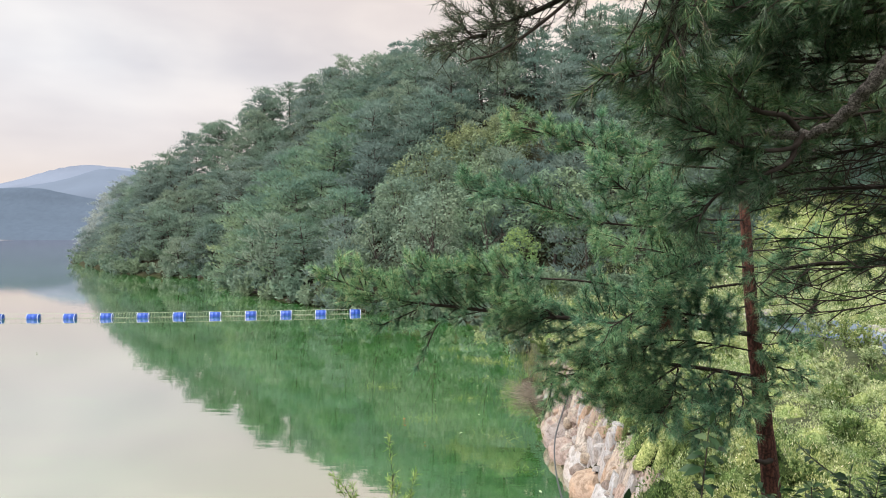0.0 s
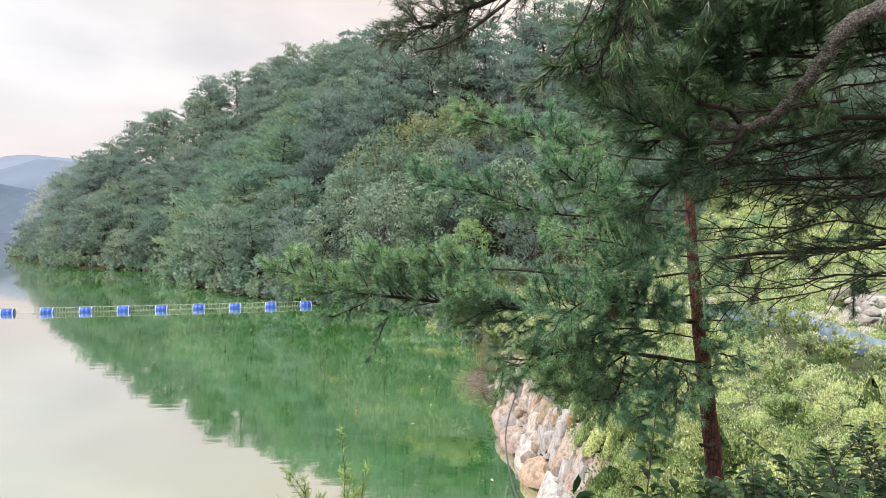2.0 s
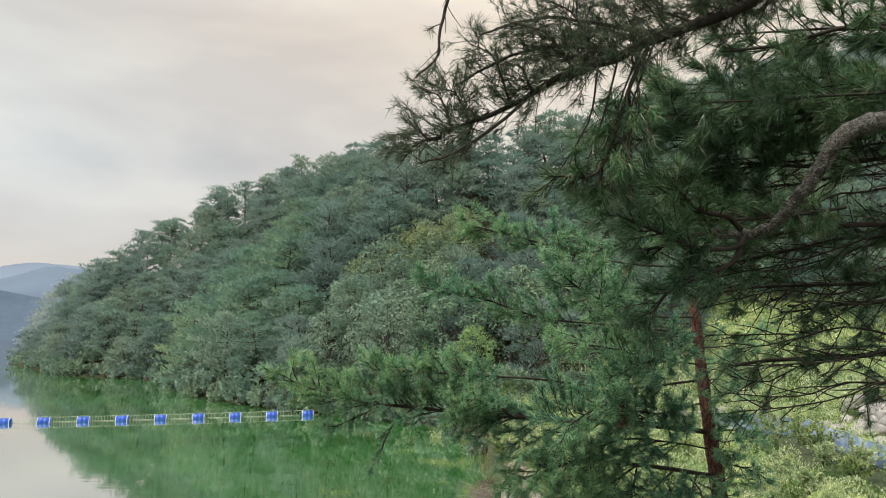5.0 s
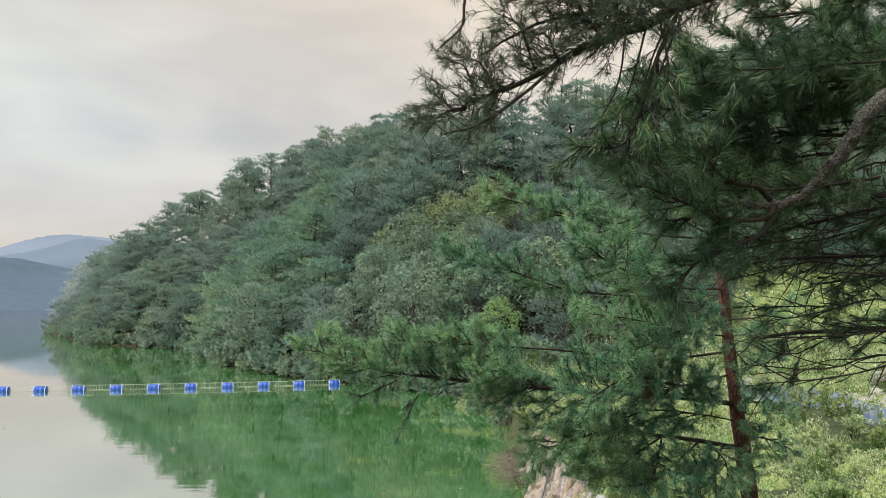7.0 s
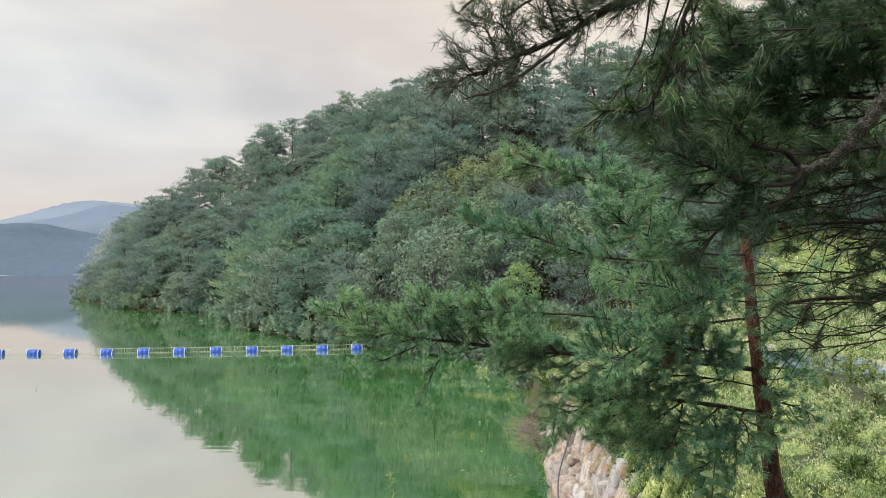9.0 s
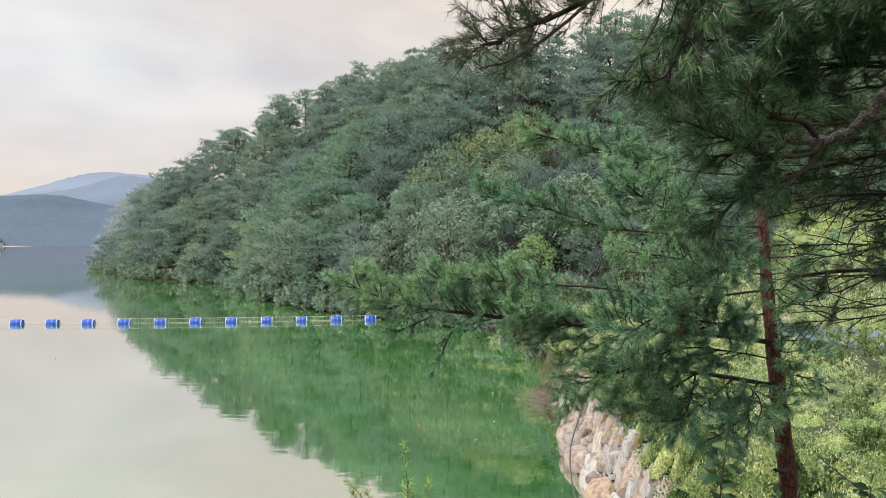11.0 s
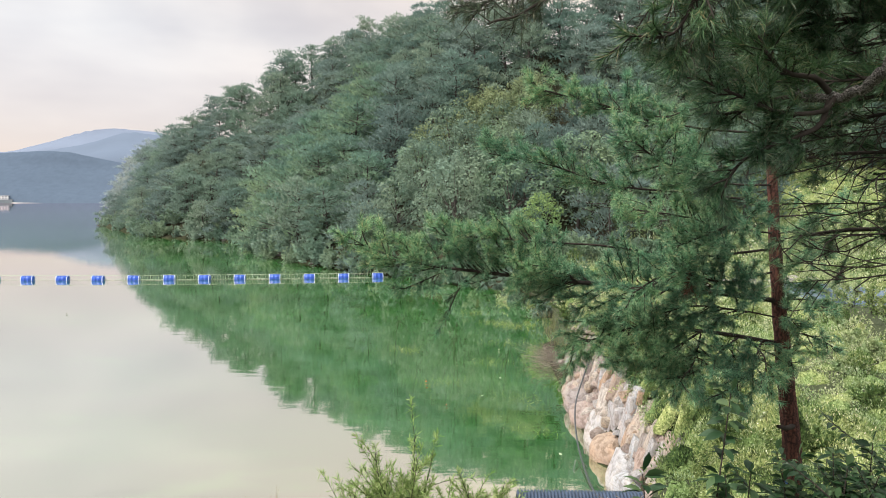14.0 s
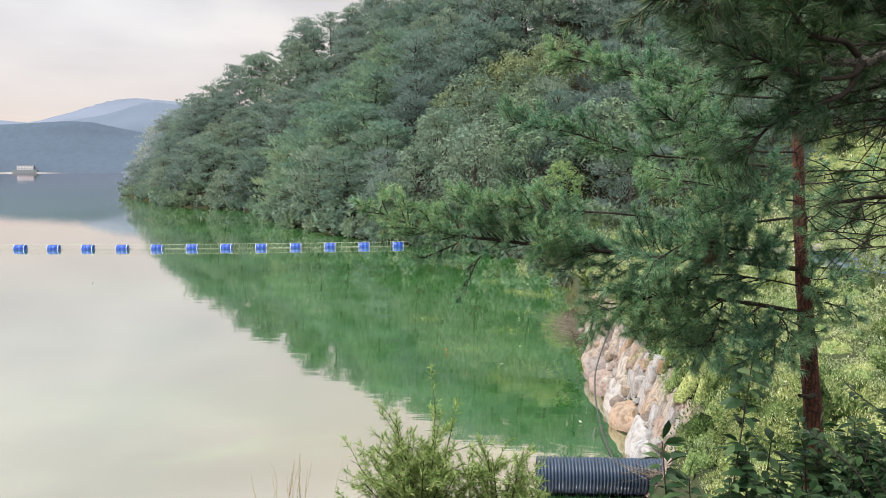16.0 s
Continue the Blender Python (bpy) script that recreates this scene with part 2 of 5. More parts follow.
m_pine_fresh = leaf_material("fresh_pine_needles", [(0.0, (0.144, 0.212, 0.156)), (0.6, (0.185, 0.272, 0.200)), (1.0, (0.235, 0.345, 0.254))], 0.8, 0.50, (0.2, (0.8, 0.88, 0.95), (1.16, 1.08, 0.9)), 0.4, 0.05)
m_broad_hazed = leaf_material("hazed_broad_leaves", [(0.0, (0.148, 0.196, 0.148)), (0.6, (0.185, 0.245, 0.185)), (1.0, (0.231, 0.306, 0.231))], 0.8, 0.40, (0.09, (0.8, 0.92, 1.0), (1.12, 1.06, 0.92)), 0.7, 0.05)
m_olive = leaf_material("olive_autumn_leaves", [(0.0, (0.176, 0.214, 0.124)), (0.6, (0.235, 0.285, 0.165)), (1.0, (0.305, 0.370, 0.215))], 0.8, 0.40, (0.3, (0.85, 0.92, 0.95), (1.06, 1.02, 0.92)), 0.0, 0.05)
m_lime = leaf_material("lime_green_leaves", [(0.0, (0.173, 0.255, 0.112)), (0.6, (0.230, 0.340, 0.150)), (1.0, (0.299, 0.442, 0.195))], 0.8, 0.50, (0.3, (0.85, 0.92, 0.95), (1.1, 1.04, 0.9)), 0.0, 0.05)
# upper slope paler and bluer still, more haze put into the colours
m_pine_top_hazed = leaf_material("hazed_upper_needles", [(0.0, (0.230, 0.272, 0.282)), (0.6, (0.288, 0.340, 0.352)), (1.0, (0.360, 0.425, 0.440))], 0.8, 0.50, (0.11, (0.78, 0.86, 0.9), (1.18, 1.13, 1.0)), 0.0, 0.05)
m_broad_top_hazed = leaf_material("hazed_upper_leaves", [(0.0, (0.180, 0.217, 0.191)), (0.6, (0.240, 0.290, 0.255)), (1.0, (0.312, 0.377, 0.332))], 0.8, 0.50, (0.11, (0.78, 0.88, 0.9), (1.2, 1.1, 0.94)), 0.0, 0.05)
m_weed = leaf_material("weed_leaves", [(0.0, (0.19, 0.255, 0.12)), (0.5, (0.4, 0.48, 0.265)), (0.9, (0.56, 0.615, 0.4)), (1.0, (0.78, 0.76, 0.68))], 0.6, 0.4, (1.1, (0.55, 0.66, 0.55), (1.25, 1.16, 1.1)), 0.0)
m_weed_mid = leaf_material("green_weed_leaves", [(0.0, (0.1, 0.15, 0.055)), (0.5, (0.24, 0.31, 0.125)), (0.9, (0.38, 0.43, 0.2)), (1.0, (0.58, 0.56, 0.42))], 0.6, 0.35, (1.1, (0.55, 0.68, 0.55), (1.25, 1.16, 1.05)), 0.0)
m_plume = leaf_material("pale_plume_grass", [(0.0, (0.15, 0.19, 0.075)), (0.6, (0.25, 0.28, 0.12)), (1.0, (0.36, 0.34, 0.2))], 0.7, 0.3, None, 0.0)
m_weed_dark = leaf_material("dark_weed_leaves", [(0.0, (0.045, 0.09, 0.028)), (0.6, (0.09, 0.15, 0.045)), (1.0, (0.17, 0.22, 0.08))], 0.55, 0.3, (0.7, (0.8, 0.85, 0.8), (1.2, 1.15, 1.0)), 0.0)
m_willow = leaf_material("willow_leaves", [(0.0, (0.12, 0.2, 0.055)), (0.6, (0.25, 0.35, 0.11)), (1.0, (0.42, 0.46, 0.22))], 0.5, 0.3, None, 0.0)
m_glossleaf = leaf_material("dark_glossy_leaves", [(0.0, (0.012, 0.036, 0.014)), (0.6, (0.03, 0.072, 0.028)), (1.0, (0.085, 0.14, 0.055))], 0.45, 0.25, None, 0.0, 0.3)
m_dry = leaf_material("dry_reed", [(0.0, (0.2, 0.14, 0.08)), (0.6, (0.33, 0.25, 0.15)), (1.0, (0.42, 0.36, 0.24))], 0.8, 0.1, None, 0.0)
m_drift = leaf_material("weathered_drift_twigs", [(0.0, (0.1, 0.085, 0.07)), (0.6, (0.2, 0.17, 0.135)), (1.0, (0.33, 0.29, 0.24))], 0.85, 0.05, None, 0.0)
m_red_bark = bark_material("red_pine_bark", (0.035, 0.021, 0.018), (0.165, 0.07, 0.053), 30.0, (1, 1, 0.22))
m_grey_bark = bark_material("grey_pine_bark", (0.03, 0.026, 0.024), (0.33, 0.31, 0.285), 62.0, (0.6, 0.6, 1.0), 0.008)
m_twig = plain_material("dark_twig_bark", (0.042, 0.035, 0.03), 0.9, vary=0.4, scale=12, relief=0.004, spec=0.1)
m_far_bark = plain_material("far_bark", (0.05, 0.043, 0.038), 0.9, vary=0.3, scale=3)


# ---------------------------------------------------------------- mesh tools
def mesh_np(name, verts, faces, material):
    """A mesh from vertex rows and equal-sided faces."""
    me = bpy.data.meshes.new(name)
    verts, faces = np.asarray(verts, np.float32), np.asarray(faces, np.int32)
    k = faces.shape[1]
    me.vertices.add(len(verts))
    me.vertices.foreach_set("co", verts.ravel())
    me.loops.add(faces.size)
    me.loops.foreach_set("vertex_index", faces.ravel())
    me.polygons.add(len(faces))
    me.polygons.foreach_set("loop_start", np.arange(0, faces.size, k, dtype=np.int32))
    me.update(calc_edges=True)
    me.validate()
    me.materials.append(material)
    return me


def smooth(me):
    me.polygons.foreach_set("use_smooth", np.ones(len(me.polygons), bool))
    return me


def bm_mesh(name, bm, material, soft=False):
    me = bpy.data.meshes.new(name)
    bm.to_mesh(me)
    bm.free()
    me.materials.append(material)
    return smooth(me) if soft else me


def part(name, me, parent, label=""):
    ob = new(name, me)
    ob.parent = parent
    if label:
        ob["label"] = label
    return ob


def unit(v):
    return v / np.maximum(np.linalg.norm(v, axis=-1, keepdims=True), 1e-9)


def curve_points(pts, count):
    """A smooth line through a few points (Catmull-Rom)."""
    p = np.asarray(pts, float)
    p = np.vstack([2 * p[0] - p[1], p, 2 * p[-1] - p[-2]])
    out = []
    for u in np.linspace(0, len(pts) - 1 - 1e-6, count):
        i, f = int(u), u - int(u)
        a, b_, c, d = p[i:i + 4]
        out.append(0.5 * (2 * b_ + (c - a) * f + (2 * a - 5 * b_ + 4 * c - d) * f * f + (3 * b_ - a - 3 * c + d) * f ** 3))
    return np.array(out)


class Tubes:
    """Collects round tapered tubes into one mesh."""

    def __init__(self):
        self.v, self.f, self.n = [], [], 0

    def add(self, pts, radii, sides=6, lumps=0.0, rng=None):
        pts = np.asarray(pts, float)
        t = unit(np.gradient(pts, axis=0))
        ref = np.array([0.3, 0.2, 1.0]) if abs(t[0][2]) < 0.8 else np.array([1.0, 0.2, 0.1])
        a = unit(np.cross(t, ref))
        b_ = np.cross(t, a)
        ang = np.arange(sides) * 2 * np.pi / sides
        r = np.asarray(radii, float)[:, None] * np.ones(sides)
        if lumps:
            r = r * (1 + rng.uniform(-lumps, lumps, r.shape))
        ring = pts[:, None] + r[..., None] * (np.cos(ang)[None, :, None] * a[:, None] + np.sin(ang)[None, :, None] * b_[:, None])
        k = len(pts)
        i = np.arange(k - 1)[:, None] * sides + np.arange(sides)
        j = np.arange(k - 1)[:, None] * sides + (np.arange(sides) + 1) % sides
        self.v.append(ring.reshape(-1, 3))
        self.f.append(np.stack([i, j, j + sides, i + sides], -1).reshape(-1, 4) + self.n)
        self.n += k * sides

    def mesh(self, name, material):
        return smooth(mesh_np(name, np.vstack(self.v), np.vstack(self.f), material))


def needles(p, d, count, length, width, rng, spread=(12, 62)):
    """Thin needles bristling forwards round shoot tips p that point along d: vertices and triangles."""
    n = len(p)
    p, d = np.repeat(p, count, 0), unit(np.repeat(d, count, 0))
    side = unit(np.cross(d, unit(rng.normal(size=d.shape))))
    th = np.radians(rng.uniform(*spread, len(d)))[:, None]
    way = d * np.cos(th) + side * np.sin(th)
    ln = length * rng.uniform(0.65, 1.1, (len(d), 1))
    base = p - d * 0.75 * length * rng.uniform(0, 1, (len(d), 1))
    wid = unit(np.cross(way, unit(rng.normal(size=d.shape)))) * width / 2
    tip = base + way * ln - np.array([0, 0, 1]) * ln * 0.08
    v = np.stack([base - wid, base + wid, tip], 1).reshape(-1, 3)
    return v, np.arange(len(v)).reshape(-1, 3)


def leaves(p, d, length, width, rng, up=0.3, fold=0.15):
    """One pointed leaf (two triangles) at every p along d."""
    n = len(p)
    d = unit(d)
    side = unit(np.cross(d, unit(np.array([0, 0, 1.0]) * up + rng.normal(size=d.shape))))
    nor = np.cross(side, d)
    ln = length * rng.uniform(0.6, 1.15, (n, 1))
    w = width * rng.uniform(0.7, 1.1, (n, 1)) / 2
    mid = p + d * ln * 0.45
    v = np.stack([p, mid + side * w + nor * fold * w, p + d * ln, mid - side * w + nor * fold * w], 1).reshape(-1, 3)
    return v, np.arange(len(v)).reshape(-1, 4)


def joined(lists):
    vs, fs, n = [], [], 0
    for v, f in lists:
        vs.append(v)
        fs.append(f + n)
        n += len(v)
    return np.vstack(vs), np.vstack(fs)


# ---------------------------------------------------------------- ground and water
# the waterline, land on its right hand: near bank, boulder wall, cove, wooded headland
SHORE = np.array([(-300, -60), (-60, 2), (-12, 9.2), (-6, 10), (1.5, 11.2), (2.9, 12.6), (3.1, 20), (3.2, 30), (4.0, 36), (4.2, 43), (2.0, 49), (-3, 54.5), (-9, 60),
                  (-14, 66), (-19, 74), (-29, 97), (-45, 108), (-60, 132), (-73, 152), (-79, 170), (-82, 200), (-66, 240), (-20, 300), (160, 420), (900, 700)], float)
RIDGE = np.array([(-79, 165, 1.5), (-76, 163, 4.4), (-69, 158, 7.8), (-55, 142, 10.8), (-47, 132, 15.0), (-40, 129, 18.0), (-34, 128, 19.8), (-33, 128, 21.6), (-26, 127, 24.6), (-20, 126, 26.7), (-14, 121, 26.9), (-8, 112, 26.0), (-3, 100, 23.8), (2, 92, 22.2), (7, 88, 22.0), (13, 87, 23.1), (18, 88, 24.9), (36, 98, 32.0), (69, 110, 44.0), (400, 200, 66)], float)


def line_dist(x, y, line):
    """Distance to a polyline, the sign of its side (+ right), and the height of its nearest point where it has one."""
    best, side, high = np.full(x.shape, 1e9), np.zeros(x.shape), np.zeros(x.shape)
    for a, c in zip(line[:-1], line[1:]):
        e0, e1 = c[0] - a[0], c[1] - a[1]
        u = np.clip(((x - a[0]) * e0 + (y - a[1]) * e1) / (e0 * e0 + e1 * e1), 0, 1)
        dx, dy = x - a[0] - u * e0, y - a[1] - u * e1
        d = np.hypot(dx, dy)
        m = d < best - 1e-9
        best = np.where(m, d, best)
        side = np.where(m, np.sign(e1 * dx - e0 * dy), side)
        if len(a) > 2:
            high = np.where(m, a[2] + u * (c[2] - a[2]), high)
    return best, side, high


def step(x, a, c):
    t = np.clip((x - a) / (c - a), 0, 1)
    return t * t * (3 - 2 * t)


def ground_height(x, y):
    x, y = np.asarray(x, float), np.asarray(y, float)
    ds, side, _ = line_dist(x, y, SHORE)
    dr, _, hr = line_dist(x, y, RIDGE)
    t = ds / (ds + dr + 1e-6)
    hill = 0.5 * step(ds, 0, 2.0) + hr * t ** 1.15
    terrace = 1.75 + 0.012 * np.maximum(x - 4, 0) + 0.12 * np.sin(x * 0.7 + y * 0.4)
    terrace = np.where(ds < 0.9, np.minimum(terrace, -0.6 + 2.6 * ds), terrace)
    w = step(y - 0.1 * np.maximum(x - 8, 0), 44, 84)
    land = terrace * (1 - w) + hill * w
    bank = 4.4 - (0.36 + 0.1 * step(-x, -2.5, 1.0)) * np.maximum(y - 0.8, 0) - 0.05 * np.maximum(-y, 0)
    land = np.where(y < 14, np.maximum(np.where(x > 2.9, land, -0.5), bank), land)
    return np.where(side > 0, land, np.where(y < 14, np.maximum(bank, -2.5), np.maximum(-0.35 * ds, -2.5)))


def axis(lo, hi, fine_lo, fine_hi, fine, grow):
    mid = list(np.arange(fine_lo, fine_hi, fine))
    s, v, right = fine, mid[-1], []
    while v < hi:
        s *= grow
        v += s
        right.append(v)
    s, v, left = fine, mid[0], []
    while v > lo:
        s *= grow
        v -= s
        left.append(v)
    return np.array(left[::-1] + mid + right)


gx, gy = axis(-2500, 2500, -8, 26, 0.55, 1.08), axis(-600, 4000, -2, 44, 0.55, 1.07)
GX, GY = np.meshgrid(gx, gy)
GZ = ground_height(GX, GY)
idx = np.arange(GX.size).reshape(GX.shape)
quads = np.stack([idx[:-1, :-1], idx[:-1, 1:], idx[1:, 1:], idx[1:, :-1]], -1).reshape(-1, 4)
ground = new("ground", smooth(mesh_np("ground", np.stack([GX, GY, GZ], -1).reshape(-1, 3), quads, m_ground)))
ground.data.materials.append(m_litter)
mid = quads.reshape(-1, 4)
cx, cy = GX.ravel()[mid].mean(1), GY.ravel()[mid].mean(1)
# dark soil strip behind the wall also stands for shade in its crevices
ground.data.polygons.foreach_set("material_index", (((cx > 2.6) & (cx < 3.8) & (cy > 11) & (cy < 35)) | (cy > 38) & (cx < 12) | (cy > 47) & ((cx < 1) | (cy > 58 + 0.3 * (cx - 1))) & ~((cx > 21) & (cy < 68))).astype(np.int32))
tagged(ground, "grassy and wooded ground sloping to the lake", "ground", kind="structure")

wx, wy = axis(-2500, 2500, -40, 20, 5, 1.3), axis(-100, 4000, 5, 80, 5, 1.3)
WX, WY = np.meshgrid(wx, wy)
idx = np.arange(WX.size).reshape(WX.shape)
quads = np.stack([idx[:-1, :-1], idx[:-1, 1:], idx[1:, 1:], idx[1:, :-1]], -1).reshape(-1, 4)
water = new("water", mesh_np("water", np.stack([WX, WY, 0 * WX], -1).reshape(-1, 3), quads, m_water))
tagged(water, "still lake water green with algae", "water", kind="structure")


# ---------------------------------------------------------------- far mountains
def mountain(name, y, depth, crest_line, material, label):
    """A far range: a folded slope whose crest follows a soft line of (x, height)."""
    line = np.array(crest_line, float)
    xs = np.linspace(line[0, 0], line[-1, 0], 260)
    ws = np.linspace(0, 1, 14)
    crest = np.interp(xs, line[:, 0], line[:, 1])
    crest = np.convolve(np.pad(crest, 4, mode="edge"), np.hanning(11)[1:-1] / np.hanning(11).sum(), mode="valid")
    crest = crest * (1 + 0.025 * np.array([noise.noise((x * 0.02, 0.0, y)) + 0.6 * noise.noise((x * 0.09, 3.0, y)) for x in xs]))
    v = []
    for q in ws:
        fold = np.array([noise.noise((x * 0.008, q * 2.5, y * 0.01)) for x in xs])
        v.append(np.stack([xs, y - (1 - q) * depth + fold * depth * 0.3 * np.sin(q * np.pi), crest * q ** 0.85 - 2 * (q == 0)], -1))
    idx = np.arange(14 * 260).reshape(14, 260)
    quads = np.stack([idx[:-1, :-1], idx[:-1, 1:], idx[1:, 1:], idx[1:, :-1]], -1).reshape(-1, 4)
    ob = new(name, smooth(mesh_np(name, np.vstack(v), quads, material)))
    return tagged(ob, label, "mountain", kind="structure")


# blue and pale tones of the ranges are distance haze put into their colours
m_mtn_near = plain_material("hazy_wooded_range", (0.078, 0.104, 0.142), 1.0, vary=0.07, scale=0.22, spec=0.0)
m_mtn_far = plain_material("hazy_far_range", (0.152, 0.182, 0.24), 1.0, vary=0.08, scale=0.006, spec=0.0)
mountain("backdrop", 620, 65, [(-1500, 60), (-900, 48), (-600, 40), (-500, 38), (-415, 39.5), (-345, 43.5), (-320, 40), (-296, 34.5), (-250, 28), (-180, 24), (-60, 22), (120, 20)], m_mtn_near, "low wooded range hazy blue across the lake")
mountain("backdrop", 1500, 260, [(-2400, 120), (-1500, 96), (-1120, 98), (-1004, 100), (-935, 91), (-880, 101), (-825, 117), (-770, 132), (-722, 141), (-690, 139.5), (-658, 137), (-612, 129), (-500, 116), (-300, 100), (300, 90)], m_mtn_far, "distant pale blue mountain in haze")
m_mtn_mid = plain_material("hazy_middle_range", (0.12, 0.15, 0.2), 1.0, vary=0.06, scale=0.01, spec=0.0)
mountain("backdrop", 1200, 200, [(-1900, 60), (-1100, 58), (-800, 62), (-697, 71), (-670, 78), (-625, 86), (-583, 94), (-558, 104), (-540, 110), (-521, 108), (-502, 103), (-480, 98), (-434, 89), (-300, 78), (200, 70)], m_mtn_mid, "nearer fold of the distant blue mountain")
# pale strip added for the bright glint of far water along the shore
strip = Tubes()
strip.add(np.array([(-520 + 12 * k, 556 - 0.012 * (k - 8) ** 2, 0.1) for k in range(18)]), [0.55 + 0.25 * math.sin(k) - 0.02 * k for k in range(18)], 6)
tagged(new("bank", strip.mesh("bank", plain_material("pale_far_glint", (0.42, 0.41, 0.39), 0.9))), "pale strip for the water glint along the far lake shore", "bank", kind="structure")


# ---------------------------------------------------------------- wood on the headland
def far_pine(seed, tris, leaf=1.0):
    """Trunk and crown of a spreading pine about 7.5 m high: a dome of flat needle plates at the ends of its boughs."""
    rng = np.random.default_rng(seed)
    tb = Tubes()
    lean = rng.uniform(-0.6, 0.6, 2)
    trunk = curve_points([(0, 0, -0.8), (lean[0] * 0.5, lean[1] * 0.3, 2.5), (lean[0] * 0.3, lean[1], 5), (lean[0], lean[1], 6.8)], 8)
    tb.add(trunk, np.linspace(0.17, 0.03, 8), 6)
    out = []
    boughs = 38
    per = tris // boughs
    for k in range(boughs):
        z = 0.7 + 6.2 * (k / (boughs - 1)) ** 0.95
        a = k * 2.4 + rng.uniform(-0.7, 0.7)
        reach = 3.0 * math.sqrt(max(0.0, 1 - ((z - 3.0) / 4.1) ** 2)) * rng.uniform(0.35, 1.2)
        root = np.array([np.interp(z - 0.5, trunk[:, 2], trunk[:, 0]), np.interp(z - 0.5, trunk[:, 2], trunk[:, 1]), z - 0.5])
        end = root + np.array([np.cos(a) * reach, np.sin(a) * reach, 0.5 + rng.uniform(-0.3, 0.3)])
        tb.add([root, (root + end) / 2 + (0, 0, -0.12), end], [0.05, 0.032, 0.012], 3)
        size = rng.uniform(0.55, 1.3)
        q = rng.normal(size=(per, 3)) * np.array([0.5, 0.5, 0.13])
        flat = np.hypot(q[:, 0], q[:, 1])
        q[:, 2] += 0.16 - 0.2 * flat ** 2 + q[:, :2] @ rng.uniform(-0.35, 0.35, 2)
        along = np.array([np.cos(a), np.sin(a), 0.1])
        c = end - along * 0.35 * size + q * size + along * q[:, :1] * 0.25
        d = unit(np.c_[q[:, 0], q[:, 1], 0 * flat] * 0.9 + along * 0.5 + np.array([0, 0, 0.6]) + rng.normal(size=(per, 3)) * 0.42)
        ln = leaf * rng.uniform(0.25, 0.52, (per, 1))
        w = unit(np.cross(d, rng.normal(size=d.shape) * 0.6 + np.array([0, 0, 1.0]))) * leaf * rng.uniform(0.05, 0.095, (per, 1))
        out.append(np.stack([c - w, c + w, c + d * ln], 1))
    v = np.concatenate(out).reshape(-1, 3)
    return tb, v, np.arange(len(v)).reshape(-1, 3)


def far_broadleaf(seed, tris, leaf=1.0):
    """Trunk and crown of a broadleaf tree about 8 m high: domed leaf clumps of several sizes with gaps between."""
    rng = np.random.default_rng(seed)
    tb = Tubes()
    tb.add(curve_points([(0, 0, -0.8), (0.1, 0.1, 2.0), (0.3, -0.2, 5.0)], 6), np.linspace(0.18, 0.08, 6), 6)
    out = []
    clumps = 44
    per = tris // 2 // clumps
    for k in range(clumps):
        a, zz = k * 2.4 + rng.uniform(-0.5, 0.5), -0.85 + 1.83 * (k + 0.5) / clumps
        r = np.sqrt(max(0.05, 1 - zz * zz * 0.95)) * rng.uniform(0.55, 1.06)
        c = np.array([np.cos(a) * r * 2.6, np.sin(a) * r * 2.6, 4.6 + zz * 3.3 + rng.uniform(-0.3, 0.3)])
        if k % 3 == 0:
            tb.add([(0.2, -0.1, 3.2 + zz), (c + (0.2, -0.1, 3.5)) / 2, c], [0.06, 0.03, 0.015], 3)
        size = rng.uniform(0.55, 1.0)
        ball = unit(rng.normal(size=(per, 3)) + np.array([0, 0, 0.25]))
        p = c + ball * size * np.array([1, 1, 0.72]) * rng.uniform(0.72, 1.05, (per, 1))
        nor = unit(ball + np.array([0, 0, 0.35]) + rng.normal(size=(per, 3)) * 0.25)
        t = unit(np.cross(nor, rng.normal(size=(per, 3))))
        u = np.cross(nor, t)
        ln, wd = leaf * rng.uniform(0.1, 0.17, (per, 1)), leaf * rng.uniform(0.06, 0.1, (per, 1))
        out.append(np.stack([p - t * ln, p + u * wd, p + t * ln, p - u * wd], 1).reshape(-1, 3))
    v = np.concatenate(out)
    return tb, v, np.arange(len(v)).reshape(-1, 4)


def tree_proto(kind, seed, tris, leaf_mat=None, label=""):
    tb, v, f = (far_pine if kind == "pine" else far_broadleaf)(seed, tris)
    root = new("pine_tree" if kind == "pine" else "broadleaf_tree")
    part("trunk", tb.mesh("far_trunk", m_far_bark), root)
    part("crown", mesh_np("far_crown", v, f, leaf_mat or (m_pine_hazed if kind == "pine" else m_broad_hazed)), root)
    tagged(root, label or ("green pine with layered boughs on the wooded slope" if kind == "pine" else "rounded leafy green tree on the wooded slope"), "tree", "trees on the headland")
    return root


rng = np.random.default_rng(11)
spots = []
for yy in np.arange(44, 222, 3.7):
    for xx in np.arange(-100, 130, 3.7):
        x, y = xx + rng.uniform(-1.4, 1.4), yy + rng.uniform(-1.4, 1.4)
        if abs(x) > 0.66 * y + 6:
            continue
        d, s, _ = line_dist(np.array(x), np.array(y), SHORE)
        dr, sr_, hr = line_dist(np.array(x), np.array(y), RIDGE)
        if s < 0 or d < 0.4 or (dr > 3 and sr_ < 0):
            continue
        if x > 1 and y < 51 + 0.3 * (x - 1) or x > 24 and y < 63 or math.hypot(x - 5.2, y - 51) < 4.5:
            continue
        spots.append((x, y))
spots = np.array(spots)
